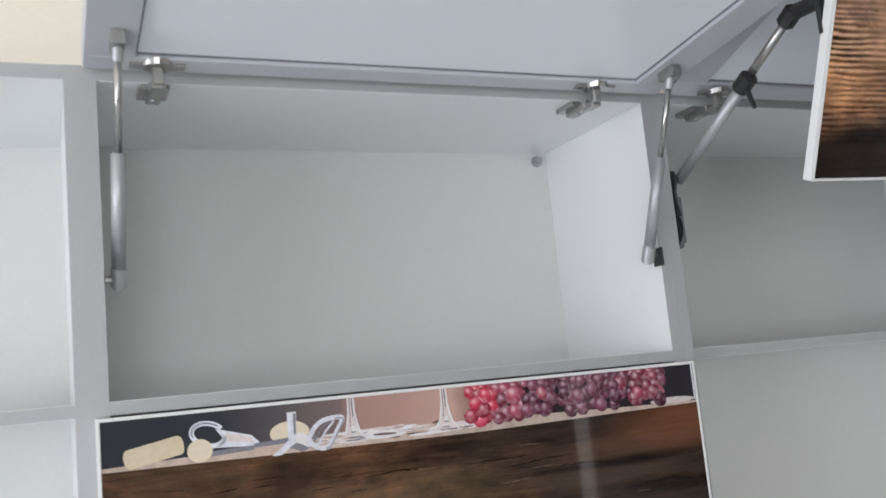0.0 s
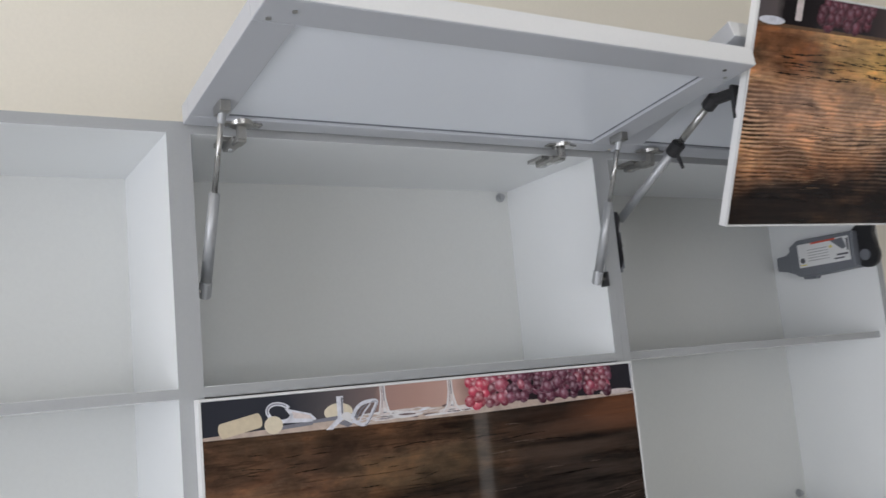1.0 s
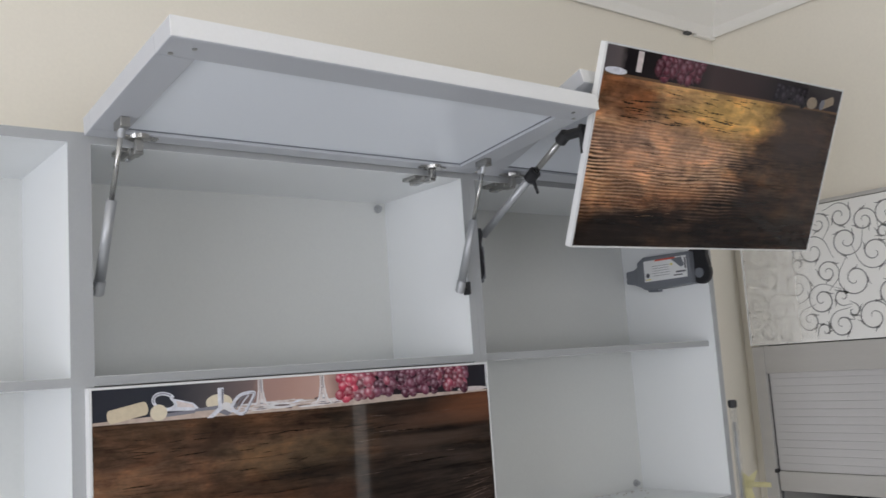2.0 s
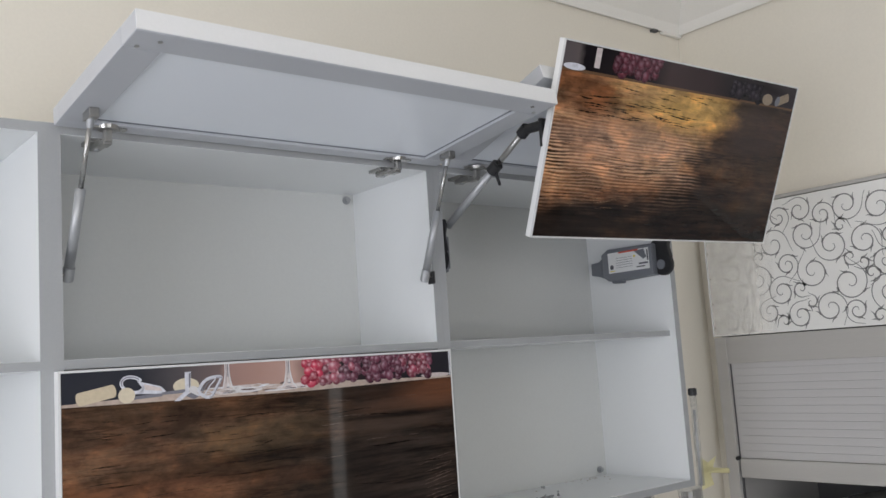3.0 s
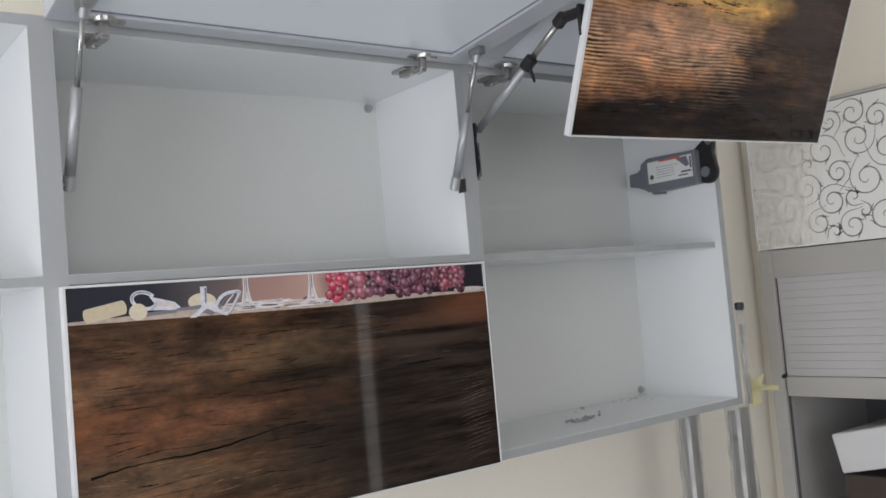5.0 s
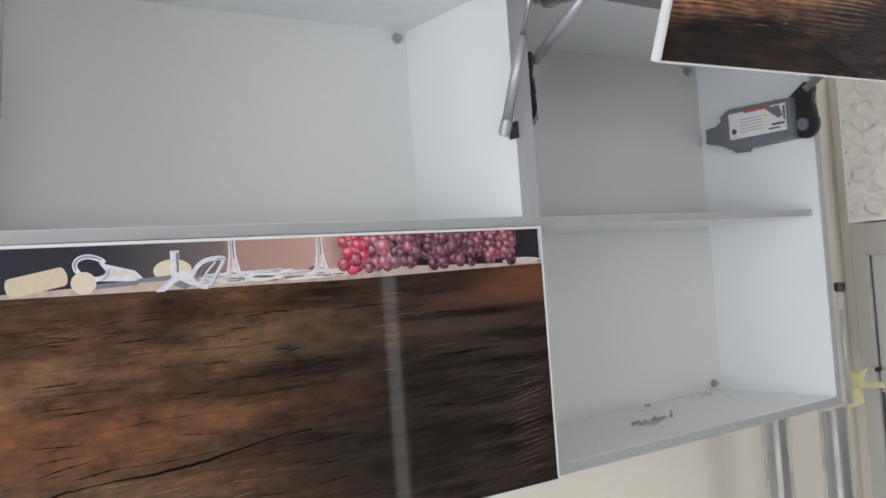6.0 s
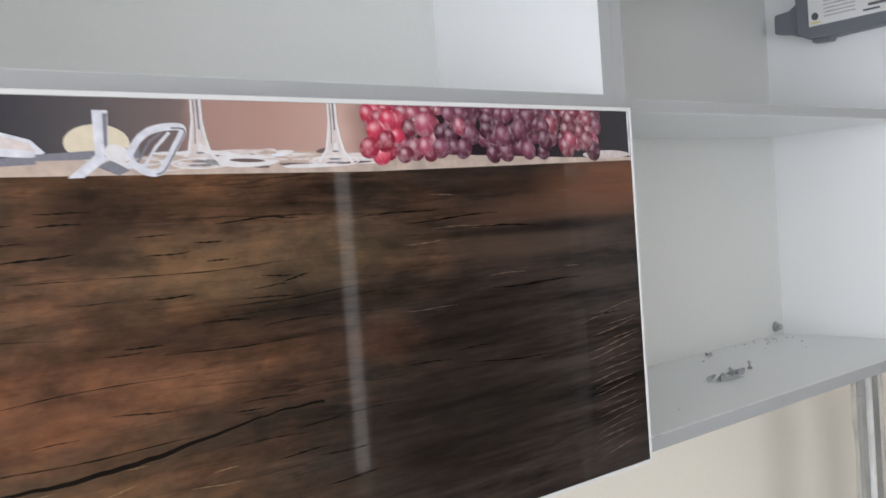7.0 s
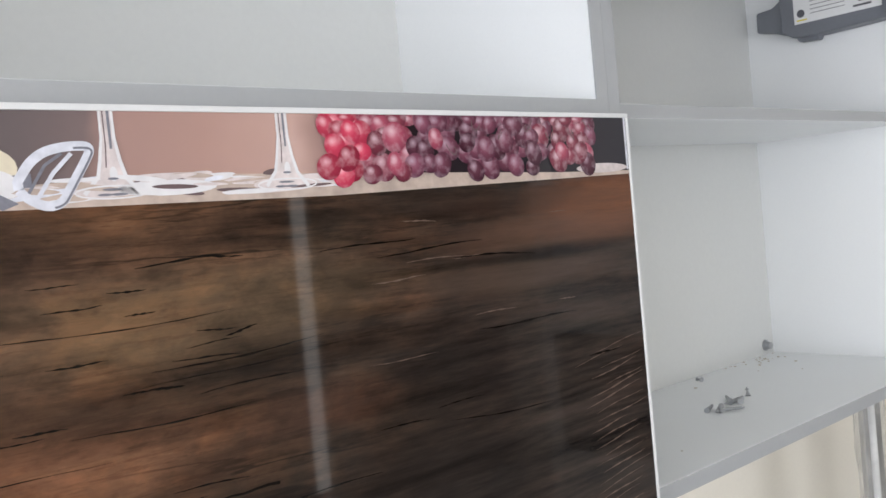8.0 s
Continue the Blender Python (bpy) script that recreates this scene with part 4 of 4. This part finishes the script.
def lift(parent, side):
    """Lift mechanism on a side panel of the right cabinet; side 1 faces left from the far panel, -1 sits on the near one."""
    px = 1.444 if side > 0 else 0.736
    s = -1 if side > 0 else 1

    def bx(t0, t1, *r, **k):
        return box(*sorted((px + s * t0 - 0.720, px + s * t1 - 0.720)), *r, **k)

    def slab(outline, t0, t1, bevel):
        """A plate of the given (y, z) outline between two depths off the panel."""
        bm = bmesh.new()
        f0 = bm.faces.new([bm.verts.new((px + s * t0 - 0.720, yy, zz - ZB)) for yy, zz in outline])
        ex = bmesh.ops.extrude_face_region(bm, geom=[f0])
        for v in (v for v in ex["geom"] if isinstance(v, bmesh.types.BMVert)):
            v.co.x += s * (t1 - t0)
        bmesh.ops.recalc_face_normals(bm, faces=bm.faces[:])
        bmesh.ops.bevel(bm, geom=bm.edges[:], offset=bevel, segments=2, profile=0.5, affect="EDGES")
        return bm

    base = part("lift_mechanism", slab(((0.044, 2.011), (0.186, 2.014), (0.208, 2.002), (0.208, 1.944), (0.190, 1.932), (0.150, 1.930), (0.044, 1.933)), 0.0, 0.030, 0.003), GREYBOX, parent, "grey lift mechanism with white instruction label")
    part("mechanism_end", slab(((0.206, 1.998), (0.224, 1.986), (0.250, 1.984), (0.251, 1.953), (0.226, 1.948), (0.206, 1.940)), 0.002, 0.024, 0.003), GREYBOX, base)
    part("mechanism_rib", slab(((0.150, 1.935), (0.190, 1.936), (0.186, 1.926), (0.155, 1.924)), 0.004, 0.020, 0.002), GREYBOX, base)
    part("end_shell", slab(((0.044, 2.005), (0.052, 2.005), (0.052, 1.940), (0.044, 1.940)), 0.028, 0.034, 0.002), GREYBOX, base)
    lb = part("label", bx(0.030, 0.0304, 0.055, 0.185, 1.951 - ZB, 2.003 - ZB), PAPER, base, "white instruction label")
    if side > 0:
        f = 0.0308
        for a in ((0.118, 0.180, 1.999, 2.003, REDINK), (0.196, 0.212, 1.955, 1.957, YELLOWINK), (0.128, 0.134, 1.984, 1.989, YELLOWINK)):
            part("label_bar", bx(0.0302, f, a[0] - 0.031, a[1] - 0.031, a[2] - ZB, a[3] - ZB), a[4], lb)
        for k in range(5):
            part("label_bar", bx(0.0302, f, 0.107, 0.159, 1.963 + 0.006 * k - ZB, 1.9638 + 0.006 * k - ZB), INK, lb)
        part("label_bar", bx(0.0302, f, 0.059, 0.087, 1.964 - ZB, 1.968 - ZB), INK, lb)
        part("label_bar", bx(0.0302, f, 0.057, 0.061, 1.972 - ZB, 1.998 - ZB), INK, lb)
        part("label_bar", bx(0.0302, f, 0.069, 0.095, 1.957 - ZB, 1.960 - ZB), INK, lb)
        d = bmesh.new()
        vs = [d.verts.new((px + s * f - 0.720, yy, zz - ZB)) for yy, zz in ((0.100, 1.999), (0.069, 2.001), (0.062, 1.980), (0.072, 1.976))]
        d.faces.new(vs)
        part("label_drawing", d, GREYBOX, lb)
        c = rod((px + s * 0.0304 - 0.72, 0.174, 1.966 - ZB), (px + s * 0.0309 - 0.72, 0.174, 1.966 - ZB), 0.006, seg=16)
        part("label_mark", c, INK, lb)
    deep, shy = (0.016, 0.0) if side > 0 else (0.006, 0.011)
    cap = rod((px + s * 0.002 - 0.72, 0.028 + shy, 1.957 - ZB), (px + s * deep - 0.72, 0.028 + shy, 1.957 - ZB), 0.027, seg=28, bevel=0.002)
    part("pivot_cap", cap, BLACK, base, "black pivot cap")
    part("pivot_boss", rod((px + s * deep - 0.72, 0.030 + shy, 1.957 - ZB), (px + s * (deep + 0.004) - 0.72, 0.030 + shy, 1.957 - ZB), 0.012, seg=20, bevel=0.001), GREYBOX, base)
    part("pivot_arm", slab([(yy + 0.6 * shy, zz) for yy, zz in ((0.066, 2.008), (0.024, 2.037), (0.008, 2.034), (0.004, 2.022), (0.010, 2.000), (0.004, 1.972), (0.046, 1.962))], 0.002, deep - 0.001, 0.0015), BLACK, base)
    a0 = Vector((px + s * 0.014 - 0.72, 0.020, 2.022 - ZB))
    # telescopic arm up to the bracket on the hanging half
    a2 = Vector((px + s * 0.014 - 0.72, FY - 0.005, 2.160 - ZB))
    d = (a2 - a0)
    part("telescopic_arm", rod(a0, a0 + d * 0.62, 0.0075, seg=14), GALV, base, "steel telescopic arm", True)
    part("telescopic_arm", rod(a0 + d * 0.60, a2, 0.0055, seg=14), STEEL, base, "", True)
    part("arm_clamp", rod(a0 + d * 0.58, a0 + d * 0.67, 0.0115, seg=14, bevel=0.002), BLACK, base)
    part("clamp_lever", rod(a0 + d * 0.62, a0 + d * 0.62 + Vector((0, -0.012, -0.034)), 0.004, 0.0025), BLACK, base)
    part("arm_elbow", rod(a0 + d * 0.94, a2 + d * 0.03, 0.011, seg=14, bevel=0.003), BLACK, base)
    by = FY - (2.150 - FZ) * math.tan(FT) + 0.022
    part("arm_bracket", rod(a2, (a2.x, by, 2.158 - ZB), 0.009, seg=12), BLACK, base)
    part("arm_bracket", box(a2.x - 0.008, a2.x + 0.008, by + 0.000, by + 0.007, 2.118 - ZB, 2.170 - ZB, 0.002), BLACK, base)


lift(right_cab, 1)
lift(right_cab, -1)

# ---- screws and dust left on the bottom of the right cabinet ----
FLOOR_Z = ZB + T


def screw(x, y, turn, length=0.030, tilt=0.0):
    ob = thing("screw", pose(x, y, FLOOR_Z + 0.0032, 0, -tilt, turn), "loose zinc screw lying on the white panel", "screw", "loose screws")
    part("thread", rod((0, 0, 0), (length, 0, 0), 0.0019, 0.0008, seg=10), GALV, ob)
    part("screw_head", rod((-0.0025, 0, 0), (0.0012, 0, 0), 0.0038, 0.0018, seg=14), GALV, ob)
    rings = bmesh.new()
    for k in range(max(1, min(9, int((length - 0.006) / 0.0024)))):
        rod((0.006 + k * 0.0024, 0, 0), (0.0068 + k * 0.0024, 0, 0), 0.0026 - 0.0001 * k, seg=8, bm=rings)
    part("thread_ridges", rings, GALV, ob)


for a in ((1.022, 0.142, 20), (1.030, 0.128, -35), (1.046, 0.138, 200), (1.072, 0.140, 8), (1.082, 0.132, 25), (1.092, 0.138, 170), (1.080, 0.146, 40)):
    screw(*a)
screw(1.124, 0.146, 40, 0.009, 60)
screw(1.185, 0.255, 80, 0.008)
rnd = random.Random(4)
dust = bmesh.new()
for k in range(34):
    u = rnd.random()
    cx, cy = (rnd.gauss(1.36, 0.03), rnd.gauss(0.255, 0.012)) if u < 0.78 else (rnd.uniform(0.80, 1.40), rnd.uniform(0.06, 0.26))
    q = rnd.uniform(0.0006, 0.0018)
    cy = min(cy, 0.276)
    box(cx - q, cx + q, cy - q, cy + q, FLOOR_Z, FLOOR_Z + q * 0.7, bm=dust)
tagged(part("sawdust", dust, DUST), "fine drilling dust on the white cabinet floor", "dust", kind="stuff")

# ---- wrapped profiles and the capped tube beside the cabinets ----


def wrapped_profile(x, y, z1, w, label):
    ob = thing("wrapped_profile", pose(x, y, 0.0), label, "metal profile", "film-wrapped profiles")
    part("profile", box(-w, -w * 0.45, -0.004, 0.004, 0.0, z1 - 0.01, 0.0015), DULL, ob)
    part("profile", box(w * 0.25, w, -0.004, 0.004, 0.0, z1 - 0.01, 0.0015), DULL, ob)
    # white rod paints the highlight that runs down the wrapped metal
    part("painted_highlight", rod((-w * 0.3, -0.006, 0.0), (-w * 0.3, -0.006, z1 - 0.012), 0.0052, seg=14), LIP, ob, "white strip standing in for a highlight", True)
    f = bmesh.new()
    n, rings = 22, 34
    rr = random.Random(int(x * 1000))
    wob = [[rr.uniform(0.86, 1.12) for _ in range(n)] for _ in range(rings)]
    vs = [[f.verts.new(((w + 0.008) * wob[j][k] * math.cos(2 * math.pi * k / n), 0.017 * wob[j][k] * math.sin(2 * math.pi * k / n), z1 * j / (rings - 1))) for k in range(n)] for j in range(rings)]
    for j in range(rings - 1):
        for k in range(n):
            f.faces.new((vs[j][k], vs[j][(k + 1) % n], vs[j + 1][(k + 1) % n], vs[j + 1][k]))
    part("plastic_film", f, FILM, ob, "crumpled clear plastic film", True)


wrapped_profile(1.347, 0.090, ZB - 0.006, 0.028, "metal profile wrapped in clear film under the cabinet")
wrapped_profile(1.503, 0.066, ZB - 0.010, 0.036, "metal profile wrapped in clear film beside the cabinet")
tube = thing("clear_tube", pose(1.488, 0.022, 0), "thin clear tube with a black end cap", "tube")
part("tube_body", rod((0, 0, 1.42), (0, 0, 1.638), 0.008, seg=16), FILM, tube, "", True)
part("tube_core", rod((0, 0, 1.42), (0, 0, 1.600), 0.0035, seg=12), GALV, tube, "", True)
part("end_cap", rod((0, 0, 1.634), (0, 0, 1.652), 0.0105, seg=18, bevel=0.002), BLACK, tube, "black end cap")

tape = bmesh.new()
for pts in (((-0.010, -0.035), (0.012, -0.026), (0.010, -0.008), (0.022, 0.026), (0.006, 0.014), (-0.016, 0.030), (-0.008, -0.004)), ((0.0, -0.004), (0.046, -0.008), (0.048, 0.000), (0.004, 0.006))):
    top = [tape.verts.new((px, -0.0006 - 0.005 * (k % 2), pz)) for k, (px, pz) in enumerate(pts)]
    tape.faces.new(top)
for v in tape.verts:
    v.co *= 1.3
bmesh.ops.solidify(tape, geom=tape.faces[:], thickness=0.0005)
tp = tagged(part("masking_tape", tape, TAPE), "torn pale yellow masking tape stuck on the wrapped profile", "tape")
tp.matrix_basis = pose(1.512, 0.024, 1.452, 0, 0, -28)

# ---- built-in grey cabinet on the east wall ----
CX, CY0, CY1 = 1.93, -1.24, 0.249
tall = thing("built_in_cabinet", pose(0, 0, 0), "tall pale grey cabinet with a patterned door and roller shutter", "cabinet")
part("side_stile", box(CX, CX + 0.04, 0.211, CY1, 0, 1.772, 0.002), GREYWOOD, tall)
part("side_stile", box(CX, CX + 0.04, CY0, CY0 + 0.05, 0, 1.772, 0.002), GREYWOOD, tall)
part("top_rail", box(CX + 0.001, CX + 0.04, CY0 + 0.05, 0.211, 1.695, 1.772, 0.002), GREYWOOD, tall)
part("top_board", box(CX, CX + 0.045, CY0, CY1, 2.146, 2.156, 0.001), GREYWOOD, tall)
# back board coloured darker than the grey boards around it
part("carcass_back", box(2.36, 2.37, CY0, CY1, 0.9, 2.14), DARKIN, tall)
part("carcass_side", box(CX + 0.04, 2.36, 0.219, CY1, 0.0, 2.14), GREYWOOD, tall)
part("carcass_side", box(CX + 0.04, 2.36, CY0, CY0 + 0.02, 0.0, 2.14), GREYWOOD, tall)
part("niche_floor", box(CX + 0.005, 2.36, CY0 + 0.05, 0.216, 1.02, 1.05), GREYWOOD, tall)
part("lower_front", box(CX + 0.005, CX + 0.025, CY0 + 0.05, 0.216, 0.0, 1.02, 0.002), GREYWOOD, tall)
pd = part("patterned_door", box(CX + 0.002, CX + 0.022, CY0, CY1 - 0.001, 1.775, 2.144, 0.001), PATTERN, tall, "white glossy door with silver scrolls")
part("door_edge", box(CX - 0.001, CX + 0.0235, CY1 - 0.001, CY1 + 0.001, 1.775, 2.144), LIP, pd)


for pz in (1.80, 1.87, 1.945, 2.02):
    part("edge_pin", rod((CX - 0.0005, CY1 - 0.008, pz), (CX + 0.003, CY1 - 0.008, pz), 0.0022, seg=10), SKIRT, pd)


def scroll(bm, cy, cz, r, turns, hand, start):
    """A flat spiral with a leafy outer end on the door's face."""
    pts, n = [], int(30 * turns)
    for k in range(n + 1):
        u = k / n
        a = start + hand * u * turns * 2 * math.pi
        q = r * (0.10 + 0.90 * u ** 0.8)
        pts.append((cy + q * math.cos(a), cz + q * math.sin(a)))
    # the outer end opens into a trailing stem
    a, q = start + hand * turns * 2 * math.pi, r
    p = Vector(pts[-1])
    d = Vector((-math.sin(a), math.cos(a))) * hand
    for k in range(9):
        p = p + d * r * 0.13
        d = Matrix.Rotation(hand * (0.10 - 0.030 * k), 2) @ d
        if not (CY0 + 0.006 < p.x < CY1 - 0.006 and 1.780 < p.y < 2.139):
            break
        pts.append((p.x, p.y))
    ribbon(pts, lambda u: 0.0014 + 0.0022 * math.sin(math.pi * min(1, u * 1.05)), 0, bm)
    for u in (0.45, 0.62, 0.86):
        k = int(n * u)
        p, q = Vector(pts[k]), Vector(pts[k + 1])
        t = (q - p).normalized()
        o = Vector((p.x - cy, p.y - cz)).normalized()
        tip = p + t * 0.014 + o * 0.010
        ribbon([tuple(p - t * 0.004), tuple(p + t * 0.006 + o * 0.003), tuple(tip)], lambda v: 0.0058 * (1 - v) + 0.0006, 0, bm)
    return pts[-1]


rnd = random.Random(21)
sw = bmesh.new()
placed = []
tries = 0
while tries < 9000:
    tries += 1
    r = 0.047 if tries < 2500 else 0.034 if tries < 5500 else 0.021
    r *= rnd.uniform(0.9, 1.1)
    py, pz = rnd.uniform(CY0 + r + 0.004, CY1 - r - 0.004), rnd.uniform(1.778 + r, 2.141 - r)
    if all((py - a) ** 2 + (pz - b) ** 2 > (0.84 * (r + c)) ** 2 for a, b, c in placed):
        placed.append((py, pz, r))
        scroll(sw, py, pz, r, rnd.uniform(1.3, 1.7) if r > 0.028 else rnd.uniform(0.8, 1.1), rnd.choice((1, -1)), rnd.uniform(0, 6.28))
for v in sw.verts:
    v.co = (CX + 0.0016, v.co.x, v.co.z)
part("scroll_pattern", sw, SILVER, pd, "silver grey scroll print")

# milky layer that pales the scrolls on this side
film = part("milky_layer", box(CX - 0.0004, CX + 0.0004, 0.02, CY1 - 0.004, 1.778, 2.141), MILKY, pd, "thin milky layer, denser towards the door's edge")
film.visible_shadow = False
shutter = part("roller_shutter", box(CX + 0.018, CX + 0.022, CY0 + 0.05, 0.209, 1.37, 1.70), SLATMAT, tall, "half-lowered grey roller shutter")
slat_bm = box(CX + 0.008, CX + 0.018, CY0 + 0.052, 0.205, 0.0, 0.0211, 0.0009)
slat = part("slat", slat_bm, SLATMAT, shutter)
slat.location = (0, 0, 1.4255)
for k in range(1, 13):
    s2 = new("slat", slat.data)
    s2.parent = shutter
    s2.location = (0, 0, 1.4255 + 0.0212 * k)
part("bottom_bar", box(CX + 0.002, CX + 0.020, CY0 + 0.052, 0.206, 1.370, 1.4245, 0.003), GREYWOOD, shutter)
# dark strip fills the shutter's side gap in place of its shade
part("gap_shade_strip", box(CX + 0.010, CX + 0.016, 0.2055, 0.2108, 1.06, 1.694), DARKIN, tall)
part("stop_knob", rod((CX - 0.006, 0.208, 1.425), (CX + 0.004, 0.208, 1.425), 0.006, seg=12), BLACK, shutter, "small black stop")

# white box lid on a brown box in the niche
bx = thing("storage_box", pose(1.932, -0.20, 1.05), "white box lid on a dark brown box in the open niche", "box")
part("box_body", box(0.04, 0.38, -0.22, 0.00, 0.0, 0.176, 0.003), SKIRT, bx, "dark brown box")
part("box_body", box(0.03, 0.38, 0.01, 0.285, 0.0, 0.116, 0.003), SKIRT, bx, "dark brown box")
lid_bm = box(0.0, 0.41, -0.365, 0.0, -0.104, 0.0, 0.006, segments=3)
lid_bm.transform(pose(0, 0.293, 0.223, -12))
part("box_lid", lid_bm, BOXWHITE, bx, "white lid lying askew", True)

# unseen dark block added at the far end of the room, to be mirrored in the glossy doors
cup = thing("dark_mirror_block", pose(3.40, Y0, 0), "unseen dark block added to darken the doors' reflections", "cupboard")
part("body", box(0, 1.15, 0.0, 0.5, 0, 2.3, 0.003), SKIRT, cup)
part("block_face", box(0.01, 0.57, 0.5, 0.52, 0.08, 2.28, 0.003), SKIRT, cup)
part("block_face", box(0.58, 1.14, 0.5, 0.52, 0.08, 2.28, 0.003), SKIRT, cup)
